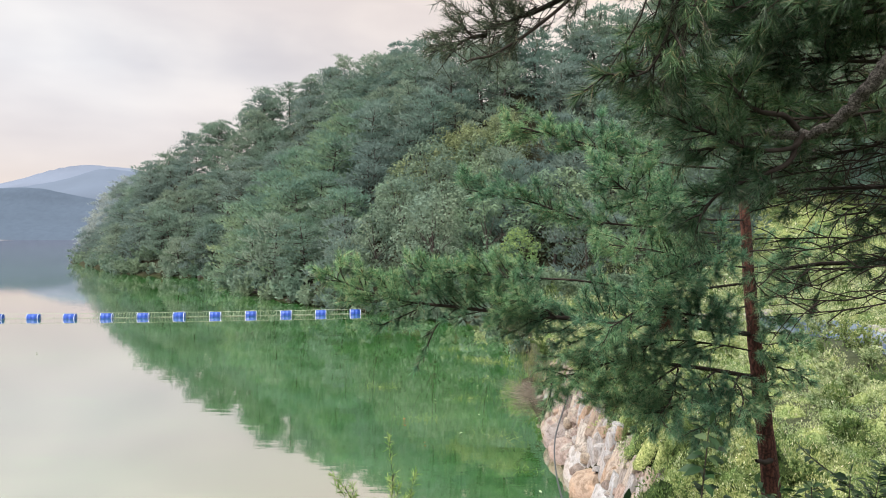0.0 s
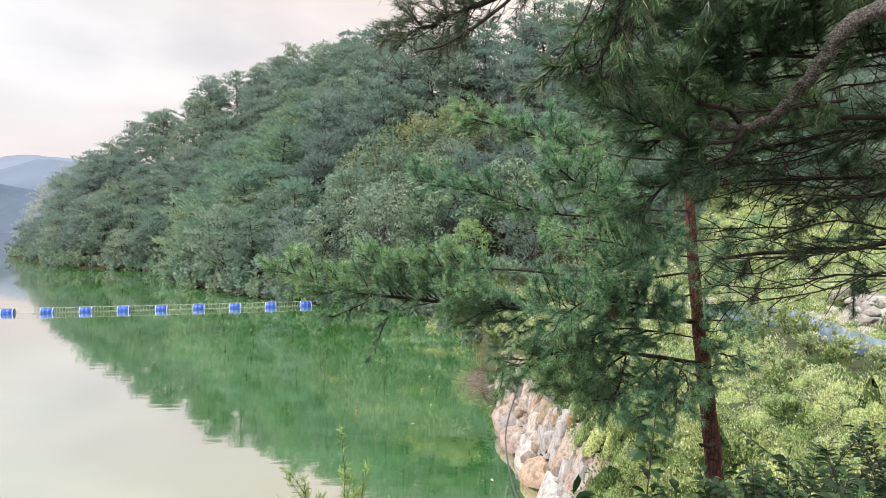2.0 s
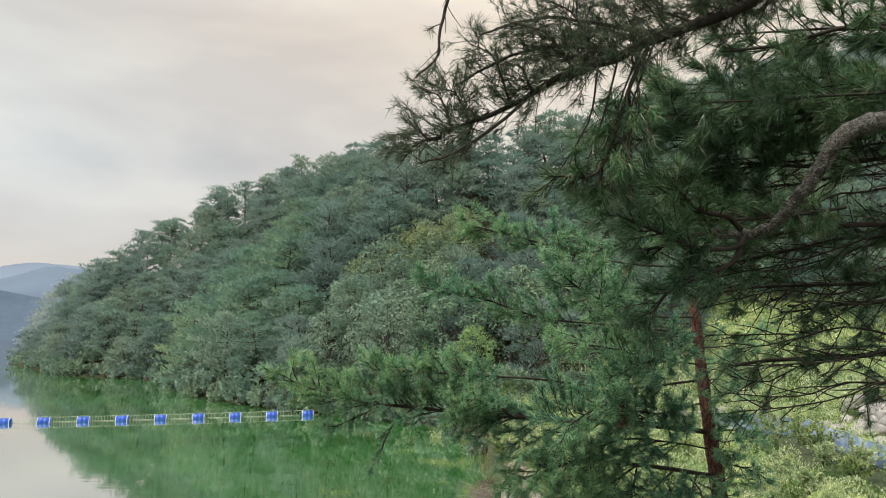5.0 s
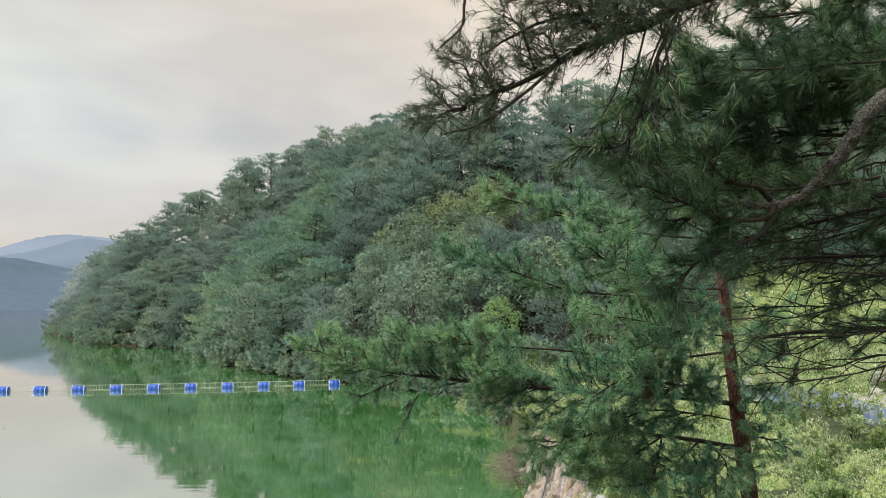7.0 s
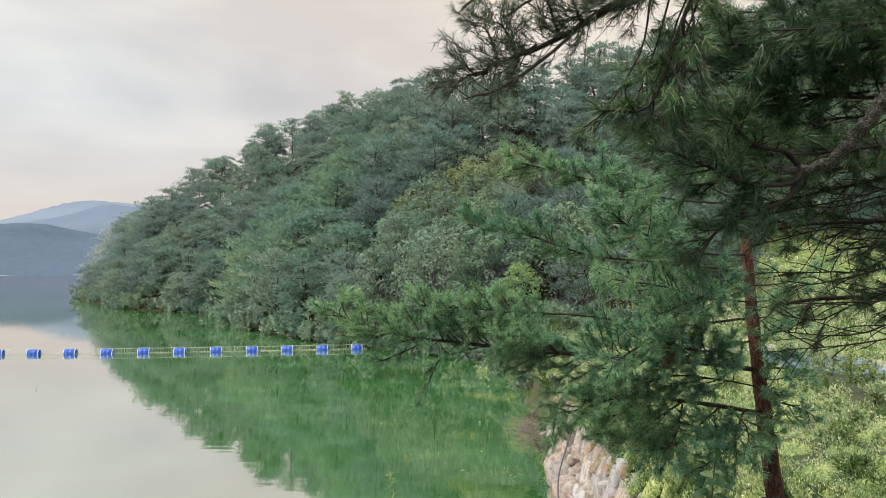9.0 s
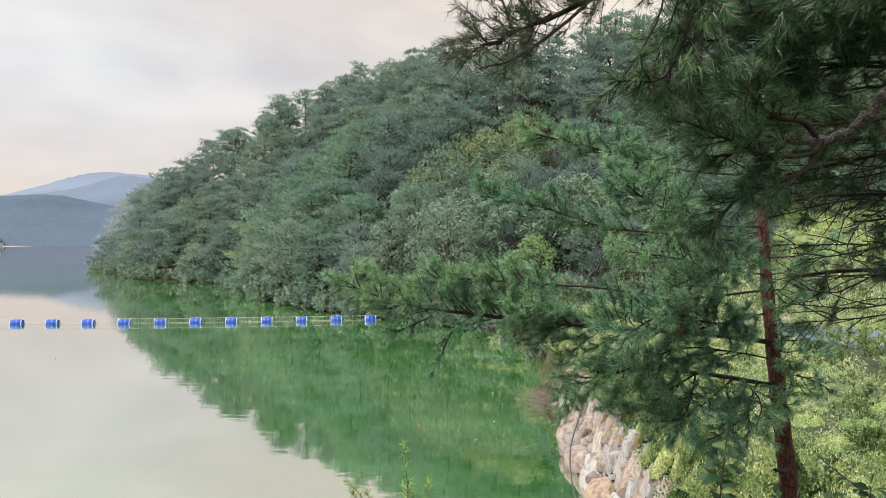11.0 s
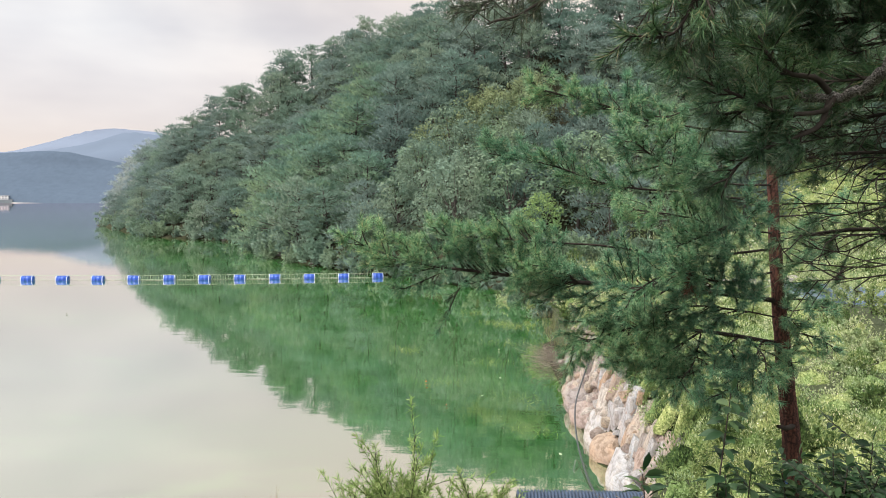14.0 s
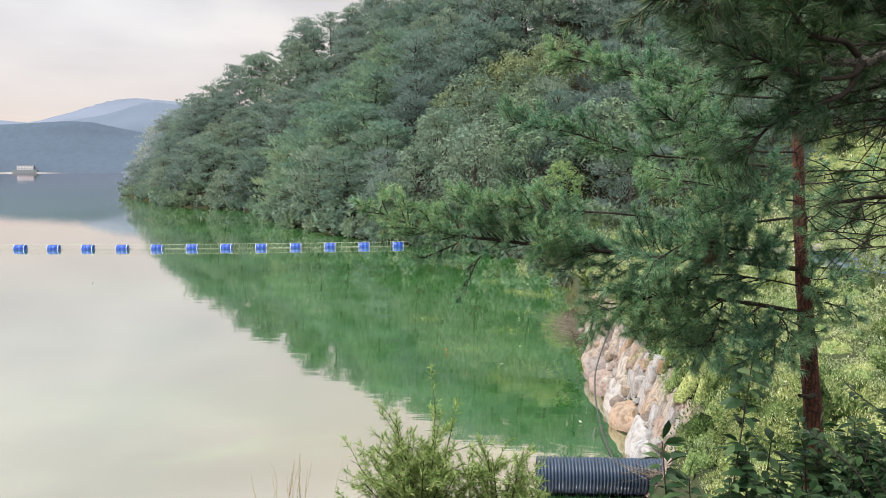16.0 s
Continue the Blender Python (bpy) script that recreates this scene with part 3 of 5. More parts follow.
near = np.argsort(np.hypot(spots[:, 0], spots[:, 1]) + rng.uniform(0, 14, len(spots)) + 60 * (spots[:, 0] > 0.3 * spots[:, 1]))
hz = ground_height(spots[:, 0], spots[:, 1])
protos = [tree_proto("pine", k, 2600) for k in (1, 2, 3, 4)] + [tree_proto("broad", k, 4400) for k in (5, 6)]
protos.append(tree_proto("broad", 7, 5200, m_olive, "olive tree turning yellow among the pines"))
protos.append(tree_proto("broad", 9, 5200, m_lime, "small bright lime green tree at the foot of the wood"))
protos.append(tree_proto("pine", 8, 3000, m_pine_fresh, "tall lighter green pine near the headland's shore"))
used = set()
far_lists = {"pine": [], "broad": []}
low = {"pine": [far_pine(k, 2000, 1.2)[1:] for k in (21, 22, 25)], "broad": [far_broadleaf(k, 2400, 1.4)[1:] for k in (23, 24, 26)]}
for rank, i in enumerate(near):
    x, y = spots[i]
    az, far_off = math.degrees(math.atan2(x, y)), math.hypot(x, y)
    mixed = noise.noise((x * 0.035, y * 0.035, 3.0)) + rng.uniform(-0.25, 0.25)
    kind = "broad" if mixed > 0.3 and not (x < -20 and y > 95) else "pine"
    grove = float(line_dist(np.array(x), np.array(y), np.array([(-2.0, 74), (6.5, 75)], float))[0]) < 2.7
    size, turn = rng.uniform(0.82, 1.12), rng.uniform(0, 360)
    fresh = -16 < az < -7 and 68 < far_off < 98 and rng.uniform() < 0.75
    if -6.5 < az < 4 and far_off < 72:
        kind, size = "broad", rng.uniform(0.8, 1.05)
    if grove:
        size = rng.uniform(0.8, 0.92)
    if fresh:
        kind, size = "pine", rng.uniform(1.05, 1.3)
    sd = line_dist(np.array(x), np.array(y), SHORE)[0]
    hz[i] -= 1.2 * float(step(7.0 - sd, 0, 5.0)) * size
    if line_dist(np.array(x), np.array(y), RIDGE)[0] > 9:
        hz[i] += rng.uniform(-1.6, 0.9)
    if rank < 300 or grove:
        k = int(rng.integers(0, 4)) if kind == "pine" else 4 + int(rng.integers(0, 2))
        k = 6 if grove else 8 if fresh else k
        m = pose(x, y, hz[i], rng.uniform(-5, 5), rng.uniform(-5, 5), turn) @ Matrix.Diagonal((size, size, size * rng.uniform(0.9, 1.1), 1))
        if k in used:
            t = copy_thing(protos[k], m)
            t.matrix_basis = m
        else:
            used.add(k)
            protos[k].matrix_basis = m
    else:
        v, f = low[kind][int(rng.integers(0, 3))]
        a = radians(turn)
        rot = np.array([[np.cos(a), -np.sin(a), 0], [np.sin(a), np.cos(a), 0], [0, 0, 1]])
        far_lists[kind].append((v @ rot.T * size + np.array([x, y, hz[i]]), f))
protos[7].matrix_basis = pose(5.2, 50.5, float(ground_height(5.2, 50.5)) - 0.3, 0, 0, 40) @ Matrix.Diagonal((0.5, 0.5, 0.6, 1))
for kind, mat, label in (("pine", m_pine_top_hazed, "dense pines covering the upper slope"), ("broad", m_broad_top_hazed, "leafy trees mixed into the upper slope")):
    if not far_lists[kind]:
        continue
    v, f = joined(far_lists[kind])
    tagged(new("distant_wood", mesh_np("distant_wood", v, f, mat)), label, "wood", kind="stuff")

# ---------------------------------------------------------------- pines beside the camera
def pine_limb(path, r0, r1, rng, tubes, shoots, side_len=0.5, gap=0.09, start=0.3, up=0.35, count=16, sides=7, tufts=1.0, bare=0.0, needle=1.0):
    """A limb along path with side twigs; the tips where needles grow go into shoots."""
    pts = curve_points(path, count)
    seg = np.linalg.norm(np.diff(pts, axis=0), axis=1)
    length = seg.sum()
    pts = pts + rng.normal(size=pts.shape) * np.array([1, 1, 1]) * min(0.008, 0.2 * r0) * np.linspace(0, 1, count)[:, None]
    tubes.add(pts, np.linspace(r0, r1, count), sides, 0.035, rng)
    s = np.r_[0, np.cumsum(seg)] / length
    for u in np.arange(start, 1.0, gap / length):
        u = min(1.0, u + rng.uniform(-0.3, 0.3) * gap / length)
        p = np.array([np.interp(u, s, pts[:, k]) for k in range(3)])
        q = np.array([np.interp(min(1, u + 0.03), s, pts[:, k]) for k in range(3)])
        t = unit(q - p + 1e-6)
        out = unit(np.cross(t, rng.normal(size=3)))
        out[2] = out[2] * 0.7 + up * 0.6
        ln = side_len * rng.uniform(0.45, 1.1) * (1.0 - 0.45 * u)
        d = unit(t * rng.uniform(0.5, 1.2) + out)
        bend = p + d * ln * 0.5 + rng.normal(size=3) * 0.03 * ln
        end = p + d * ln + np.array([0, 0, up * 0.35 * ln]) + rng.normal(size=3) * 0.12 * ln
        tw = curve_points([p, bend, end], 5)
        tubes.add(tw, np.linspace(max(0.3 * r1, 0.0045), 0.0022, 5) * (0.5 if needle < 0.7 else 1.0), 4)
        if rng.uniform() < bare:
            continue
        k = max(2, int(round(ln / 0.048 * tufts * (2.2 if needle < 0.7 else 1.0))))
        for w in np.linspace(0.35, 1.0, k):
            c = np.array([np.interp(w, np.linspace(0, 1, 5), tw[:, j]) for j in range(3)])
            dd = unit(end - p) + rng.normal(size=3) * 0.55 + np.array([0, 0, up * 0.8])
            tip = c + unit(dd) * rng.uniform(0.02, 0.09) * (w < 0.98)
            if w < 0.98:
                tubes.add(np.stack([c, (c + tip) / 2, tip]), np.array([0.003, 0.0025, 0.002]) * (0.5 if needle < 0.7 else 1.0), 3)
            shoots.append((*tip, *unit(dd), needle))
    d = unit(pts[-1] - pts[-2])
    if start < 1:
        shoots.append((*pts[-1], *d, needle))


def pine(name, label, trunk, trunk_radii, trunk_mat, limbs, limb_mat, needle_mat, needle_len, per_tuft, needle_w, seed, fan=(12, 62)):
    rng = np.random.default_rng(seed)
    root = new(name)
    tb = Tubes()
    tp = curve_points(trunk, 40)
    tb.add(tp, np.interp(np.linspace(0, 1, 40), np.linspace(0, 1, len(trunk_radii)), trunk_radii), 14, 0.07, rng)
    part("trunk", tb.mesh("trunk", trunk_mat), root, "reddish flaking bark" if trunk_mat == m_red_bark else "grey fissured bark")
    shoots = []
    for path, r0, r1, opts in limbs:
        tubes = Tubes()
        mat = limb_mat if r0 >= 0.04 else m_twig
        pine_limb(path, r0, r1, rng, tubes, shoots, **opts)
        part("limb", tubes.mesh("limb", mat), root)
    sh = np.array(shoots)
    dull = sh[sh[:, 6] < 0.7]
    sh = sh[sh[:, 6] >= 0.7]
    if len(dull):
        many = per_tuft // 3
        v, f = needles(dull[:, :3], dull[:, 3:6], many, needle_len * np.repeat(dull[:, 6:], many, 0), needle_w * 0.6, rng, (15, 60))
        part("needle_foliage", mesh_np("needle_foliage", v, f, m_pine_dull), root, "dull brownish green needles darkened as if backlit")["kind"] = "stuff"
    v, f = needles(sh[:, :3], sh[:, 3:6], per_tuft, needle_len * np.repeat(sh[:, 6:], per_tuft, 0), needle_w, rng, fan)
    ob = part("needle_foliage", mesh_np("needle_foliage", v, f, needle_mat), root, "long green needles in tufts")
    ob["kind"] = "stuff"
    tagged(root, label, "tree")
    return root


A_TRUNK = [(2.84, 6.30, 2.2), (2.79, 6.30, 3.19), (2.77, 6.30, 3.81), (2.70, 6.30, 4.43), (2.64, 6.30, 4.91), (2.59, 6.35, 5.57), (2.56, 6.40, 6.24), (2.53, 6.40, 6.6), (2.50, 6.40, 6.9)]
A_LIMBS = [
    ([(2.70, 6.22, 4.46), (2.58, 6.12, 4.49), (2.49, 6.06, 4.53)], 0.022, 0.011, dict(start=2.0, count=5)),
    ([(2.73, 6.22, 4.1), (2.62, 6.1, 4.12), (2.54, 6.04, 4.15)], 0.024, 0.014, dict(start=2.0, count=5)),
    ([(2.62, 6.30, 4.78), (2.05, 6.10, 4.90), (1.41, 5.90, 4.98), (0.97, 5.70, 4.91), (0.80, 5.62, 4.86)], 0.019, 0.006, dict(tufts=1.5, side_len=0.44, gap=0.026, start=0.4, up=0.0)),
    ([(2.59, 6.30, 5.14), (1.93, 6.15, 5.23), (0.87, 5.90, 5.33), (0.07, 5.80, 5.42), (-0.40, 5.70, 5.50), (-0.80, 5.66, 5.63)], 0.022, 0.006, dict(tufts=1.5, side_len=0.5, gap=0.024, start=0.3, up=0.35)),
    ([(2.58, 6.35, 5.57), (1.82, 6.10, 5.52), (1.14, 5.90, 5.61), (0.64, 5.80, 5.65), (-0.19, 5.80, 5.70)], 0.0108, 0.006, dict(tufts=1.5, side_len=0.36, gap=0.026, start=0.66)),
    ([(2.57, 6.40, 5.96), (1.90, 6.40, 6.03), (1.23, 6.40, 6.10), (0.70, 6.40, 6.27), (0.20, 6.40, 6.36)], 0.0108, 0.006, dict(tufts=1.5, side_len=0.38, gap=0.026, start=0.45)),
    ([(2.54, 6.40, 6.53), (1.84, 6.20, 6.56), (1.17, 6.10, 6.71), (0.54, 6.00, 6.85)], 0.0102, 0.006, dict(tufts=1.5, side_len=0.36, gap=0.026, start=0.5)),
    ([(2.58, 6.40, 6.10), (1.94, 5.80, 6.11), (1.40, 5.40, 6.25), (1.08, 5.20, 6.43)], 0.0090, 0.006, dict(tufts=1.5, side_len=0.46, gap=0.03, start=0.4)),
    ([(2.59, 6.35, 5.38), (2.03, 5.90, 5.34), (1.54, 5.60, 5.44), (1.20, 5.40, 5.31)], 0.0090, 0.006, dict(tufts=1.5, side_len=0.46, gap=0.03, start=0.25, up=0.1)),
    ([(2.61, 6.35, 5.10), (2.60, 6.00, 5.10), (2.69, 5.80, 5.17), (2.78, 5.70, 5.15)], 0.007, 0.003, dict(tufts=1.5, side_len=0.2, gap=0.06)),
    ([(2.59, 6.40, 5.81), (2.38, 6.80, 5.70), (2.01, 7.10, 5.79), (1.62, 7.30, 5.90)], 0.0090, 0.006, dict(tufts=1.5, side_len=0.46, gap=0.042)),
    ([(2.58, 6.40, 5.91), (2.16, 5.90, 5.83), (1.75, 5.60, 5.71), (1.51, 5.50, 5.63)], 0.0078, 0.005, dict(tufts=1.5, side_len=0.46, gap=0.03, start=0.3)),
    ([(2.25, 6.17, 4.86), (2.05, 5.95, 4.8), (1.85, 5.8, 4.7), (1.7, 5.75, 4.62)], 0.01, 0.004, dict(tufts=1.5, side_len=0.42, gap=0.04, start=0.2, up=-0.2)),
    ([(1.9, 6.05, 4.92), (1.65, 5.8, 4.85), (1.45, 5.7, 4.75), (1.35, 5.7, 4.7)], 0.01, 0.004, dict(tufts=1.5, side_len=0.4, gap=0.04, start=0.2, up=-0.15)),
    ([(2.3, 6.18, 4.86), (2.35, 5.9, 4.75), (2.3, 5.75, 4.62)], 0.008, 0.004, dict(tufts=1.5, side_len=0.35, gap=0.045, start=0.2, up=-0.2)),
    ([(2.6, 6.3, 5.0), (2.2, 6.0, 5.1), (1.8, 5.9, 5.15), (1.5, 5.8, 5.1)], 0.0072, 0.005, dict(tufts=1.5, side_len=0.46, gap=0.045, start=0.3, up=0.1)),
    ([(2.58, 6.35, 5.7), (2.1, 6.1, 5.75), (1.7, 6.0, 5.85), (1.3, 5.9, 5.9)], 0.0084, 0.005, dict(tufts=1.5, side_len=0.46, gap=0.045, start=0.3)),
    ([(0.1, 5.85, 5.40), (-0.05, 5.8, 5.27), (-0.13, 5.75, 5.1), (-0.2, 5.75, 4.97)], 0.006, 0.003, dict(tufts=1.5, side_len=0.16, gap=0.05, start=0.2, up=-0.4, bare=0.5)),
    ([(-0.1, 5.78, 5.45), (-0.3, 5.75, 5.36), (-0.5, 5.7, 5.28)], 0.006, 0.003, dict(tufts=1.5, side_len=0.3, gap=0.045, start=0.2, up=-0.1)),
    ([(2.55, 6.4, 6.5), (2.3, 6.2, 6.6), (1.9, 6.0, 6.7), (1.5, 5.9, 6.6)], 0.0084, 0.005, dict(tufts=1.5, side_len=0.46, gap=0.045, start=0.3)),
    ([(1.9, 6.05, 4.9), (1.75, 5.75, 4.72), (1.6, 5.6, 4.6)], 0.009, 0.004, dict(tufts=1.5, side_len=0.4, gap=0.035, start=0.2, up=-0.1)),
    ([(1.5, 5.9, 4.96), (1.3, 5.7, 4.85), (1.15, 5.65, 4.72)], 0.008, 0.003, dict(tufts=1.5, side_len=0.36, gap=0.035, start=0.2, up=-0.1)),
    ([(2.45, 6.2, 4.82), (2.2, 5.85, 4.62), (1.95, 5.7, 4.5)], 0.009, 0.004, dict(tufts=1.5, side_len=0.4, gap=0.035, start=0.2, up=-0.1)),
    ([(0.9, 5.9, 5.32), (0.7, 5.7, 5.45), (0.45, 5.6, 5.5)], 0.008, 0.003, dict(tufts=1.5, side_len=0.4, gap=0.03, start=0.1, up=0.3)),
    ([(1.6, 6.0, 5.26), (1.3, 5.8, 5.12), (1.0, 5.7, 5.0)], 0.008, 0.003, dict(tufts=1.5, side_len=0.42, gap=0.032, start=0.2, up=0.0)),
    ([(2.2, 6.1, 5.2), (1.9, 5.85, 5.32), (1.6, 5.75, 5.5)], 0.008, 0.003, dict(tufts=1.5, side_len=0.45, gap=0.032, start=0.2, up=0.2)),
]
short_rng = np.random.default_rng(79)
for k in range(9):
    z, a = 4.72 + 0.14 * k, -1.75 + 1.5 * ((k * 0.618) % 1)
    reach = short_rng.uniform(0.25, 0.5)
    x = 2.64 - 0.06 * (z - 4.9)
    A_LIMBS.append(([(x, 6.33, z), (x + math.cos(a) * reach * 0.5, 6.33 + math.sin(a) * reach * 0.5, z + 0.02), (x + math.cos(a) * reach, 6.33 + math.sin(a) * reach, z + short_rng.uniform(-0.08, 0.12))], 0.008, 0.003, dict(side_len=0.26, gap=0.04, start=0.2, up=0.1, count=6, sides=5)))
pine("pine_tree", "slender young pine with reddish trunk on the grassy bank", A_TRUNK, (0.09, 0.084, 0.077, 0.07, 0.06, 0.05, 0.04, 0.028, 0.014), m_red_bark, A_LIMBS, m_red_bark, m_pine_light, 0.078, 44, 0.0036, 5, (14, 64))

dead = new("dead_branch")
tubes, tips = Tubes(), []
pine_limb([(1.86, 5.98, 5.25), (1.76, 5.8, 5.3), (1.68, 5.7, 5.36)], 0.007, 0.003, np.random.default_rng(80), tubes, tips, side_len=0.16, gap=0.012, start=0.1, up=0.0, count=6, sides=5, bare=0.35)
part("twigs", tubes.mesh("twigs", plain_material("dead_red_brown_twig", (0.11, 0.06, 0.045), 0.9, vary=0.3, scale=12)), dead)
tips = np.array(tips)
v, f = needles(tips[:, :3], tips[:, 3:6], 10, 0.06, 0.003, np.random.default_rng(81))
part("needle_foliage", mesh_np("needle_foliage", v, f, leaf_material("dead_pine_needles", [(0.0, (0.12, 0.06, 0.04)), (0.6, (0.2, 0.11, 0.075)), (1.0, (0.3, 0.2, 0.14))], 0.8, 0.1, None, 0.0)), dead)["kind"] = "stuff"
tagged(dead, "dead reddish brown twig caught on the young pine's limb", "branch")

BX, BY = 4.3, 4.1
B_LIMBS = [
    ([(BX, BY, 7.3), (3.3, 3.4, 7.05), (2.5, 3.05, 6.93), (2.09, 3.05, 6.89), (1.99, 3.08, 6.87), (1.92, 3.12, 6.82), (1.89, 3.18, 6.74), (1.86, 3.24, 6.67), (1.82, 3.32, 6.58), (1.79, 3.4, 6.51), (1.73, 3.5, 6.46), (1.63, 3.6, 6.46), (1.52, 3.6, 6.47)], 0.05, 0.018, dict(start=0.96, count=70, sides=14, side_len=0.3)),
    ([(1.66, 3.53, 6.48), (1.58, 3.50, 6.54), (1.45, 3.45, 6.55), (1.34, 3.40, 6.61), (1.28, 3.40, 6.71)], 0.016, 0.006, dict(side_len=0.23, gap=0.030, start=0.3)),
    ([(1.69, 3.53, 6.46), (1.62, 3.50, 6.39), (1.41, 3.40, 6.37), (1.22, 3.30, 6.41), (0.95, 3.20, 6.50)], 0.014, 0.005, dict(side_len=0.23, gap=0.030, start=0.3)),
    ([(1.66, 3.53, 6.44), (1.60, 3.50, 6.32), (1.39, 3.40, 6.24), (1.21, 3.35, 6.16), (1.12, 3.30, 6.04)], 0.014, 0.005, dict(side_len=0.23, gap=0.030, start=0.3, up=-0.1)),
    ([(1.57, 3.60, 6.47), (1.42, 3.60, 6.45), (1.28, 3.60, 6.40), (1.12, 3.60, 6.39)], 0.016, 0.005, dict(side_len=0.26, gap=0.032, start=0.1)),
    ([(BX, BY, 8.6), (2.8, 3.2, 8.0), (1.67, 2.90, 7.47), (1.43, 2.95, 7.34), (1.13, 3.00, 7.24), (0.88, 3.00, 7.12), (0.64, 3.00, 7.03), (0.45, 3.00, 6.91), (0.25, 3.00, 6.83), (0.12, 3.00, 6.76)], 0.034, 0.005, dict(side_len=0.34, gap=0.012, start=0.6, count=36, up=0.3, bare=0.3, needle=0.6)),
    ([(0.93, 3.00, 7.15), (0.69, 3.00, 7.18), (0.45, 2.95, 7.11), (0.24, 2.95, 6.99)], 0.01, 0.004, dict(side_len=0.18, gap=0.030, start=0.2, bare=0.22, needle=0.55)),
    ([(1.13, 3.00, 7.24), (0.89, 3.00, 7.27), (0.60, 3.00, 7.30), (0.33, 2.95, 7.20)], 0.01, 0.004, dict(side_len=0.18, gap=0.030, start=0.2, bare=0.22, needle=0.55)),
    ([(0.55, 3.00, 6.97), (0.39, 2.90, 6.81), (0.21, 2.85, 6.68), (0.08, 2.80, 6.63)], 0.008, 0.004, dict(side_len=0.18, gap=0.030, start=0.2, bare=0.15, needle=0.55)),
    ([(1.06, 3.00, 7.21), (0.94, 2.95, 6.97), (0.87, 2.95, 6.76), (0.77, 2.90, 6.61), (0.60, 2.90, 6.61)], 0.01, 0.004, dict(side_len=0.23, gap=0.030, start=0.3, up=-0.2, needle=0.8)),
    ([(0.94, 2.95, 6.97), (0.96, 3.00, 6.80), (0.94, 3.00, 6.66), (0.82, 3.00, 6.54)], 0.009, 0.004, dict(side_len=0.23, gap=0.030, start=0.3, up=-0.2, needle=0.8)),
    ([(0.60, 2.80, 7.62), (0.24, 2.70, 7.32), (0.16, 2.70, 7.14), (0.14, 2.70, 7.01), (0.06, 2.70, 6.93)], 0.008, 0.004, dict(side_len=0.14, gap=0.042, start=0.2, bare=0.64, up=-0.1, needle=0.5)),
    ([(BX, BY, 6.7), (2.94, 4.00, 6.58), (2.71, 4.00, 6.57), (2.33, 4.00, 6.56), (2.10, 4.00, 6.52), (1.85, 4.00, 6.46)], 0.02, 0.007, dict(side_len=0.4, gap=0.060, start=0.35, bare=0.57, up=0.1)),
    ([(BX, BY, 6.6), (3.09, 4.20, 6.55), (2.84, 4.20, 6.53), (2.55, 4.20, 6.52), (2.14, 4.20, 6.42), (1.81, 4.20, 6.35)], 0.018, 0.006, dict(side_len=0.5, gap=0.042, start=0.35, bare=0.57, up=0.1)),
    ([(BX, BY, 6.3), (3.32, 4.50, 6.28), (3.05, 4.50, 6.28), (2.62, 4.50, 6.27), (2.19, 4.50, 6.25), (1.84, 4.50, 6.20)], 0.02, 0.007, dict(side_len=0.5, gap=0.042, start=0.35, bare=0.62, up=-0.1)),
    ([(BX, BY, 6.2), (3.39, 4.60, 6.21), (3.12, 4.60, 6.17), (2.80, 4.60, 6.15), (2.39, 4.60, 6.10)], 0.02, 0.006, dict(side_len=0.5, gap=0.06, start=0.35, bare=0.62, up=-0.1)),
    ([(BX, BY, 5.95), (3.55, 4.80, 5.88), (3.26, 4.80, 5.86), (2.92, 4.80, 5.81), (2.42, 4.80, 5.80), (2.10, 4.80, 5.75)], 0.026, 0.01, dict(side_len=0.55, gap=0.054, start=0.4, bare=0.57, up=-0.2)),
    ([(BX, BY, 7.3), (2.78, 3.80, 7.14), (2.56, 3.80, 7.14), (2.29, 3.80, 7.13), (1.90, 3.80, 7.07), (1.63, 3.80, 7.09)], 0.024, 0.006, dict(side_len=0.5, gap=0.044, start=0.35, bare=0.3)),
    ([(BX, BY, 7.1), (2.93, 4.00, 6.97), (2.70, 4.00, 6.95), (2.32, 4.00, 6.90), (1.94, 4.00, 6.92), (1.66, 4.00, 6.87)], 0.02, 0.006, dict(side_len=0.5, gap=0.044, start=0.35, bare=0.3)),
    ([(BX, BY, 7.6), (2.72, 3.60, 7.45), (2.51, 3.60, 7.54), (2.24, 3.60, 7.53), (1.94, 3.60, 7.44), (1.64, 3.60, 7.40)], 0.02, 0.006, dict(side_len=0.5, gap=0.044, start=0.35, bare=0.3)),
    ([(BX, BY, 7.4), (3.00, 4.00, 7.25), (2.76, 4.00, 7.28), (2.27, 4.00, 7.24), (1.88, 4.00, 7.17), (1.49, 4.00, 7.10)], 0.02, 0.006, dict(side_len=0.5, gap=0.044, start=0.35, bare=0.3)),
]
twig_rng = np.random.default_rng(78)
spray = curve_points([(1.9, 2.95, 7.6), (1.67, 2.9, 7.47), (1.13, 3.0, 7.24), (0.64, 3.0, 7.03), (0.22, 3.0, 6.81), (0.03, 3.0, 6.72)], 26)
for k, (x, y, z) in enumerate(np.vstack([np.repeat(spray[1:15], 2, 0), spray[15:23]])):
    rise, ln = ((0.34, -0.05, 0.18)[k % 3] * twig_rng.uniform(0.6, 1.1), twig_rng.uniform(0.15, 0.3) * (1.0 if k < 28 else 0.6))
    y1 = y + twig_rng.uniform(-0.2, 0.25)
    B_LIMBS.append(([(x, y, z), (x - 0.45 * ln, (y + y1) / 2, z + rise * 0.5), (x - ln, y1, z + rise * 0.75 - 0.05)], 0.006, 0.002, dict(side_len=0.18, gap=0.013, start=0.15, bare=0.2, up=0.1, count=8, sides=5, needle=0.5)))
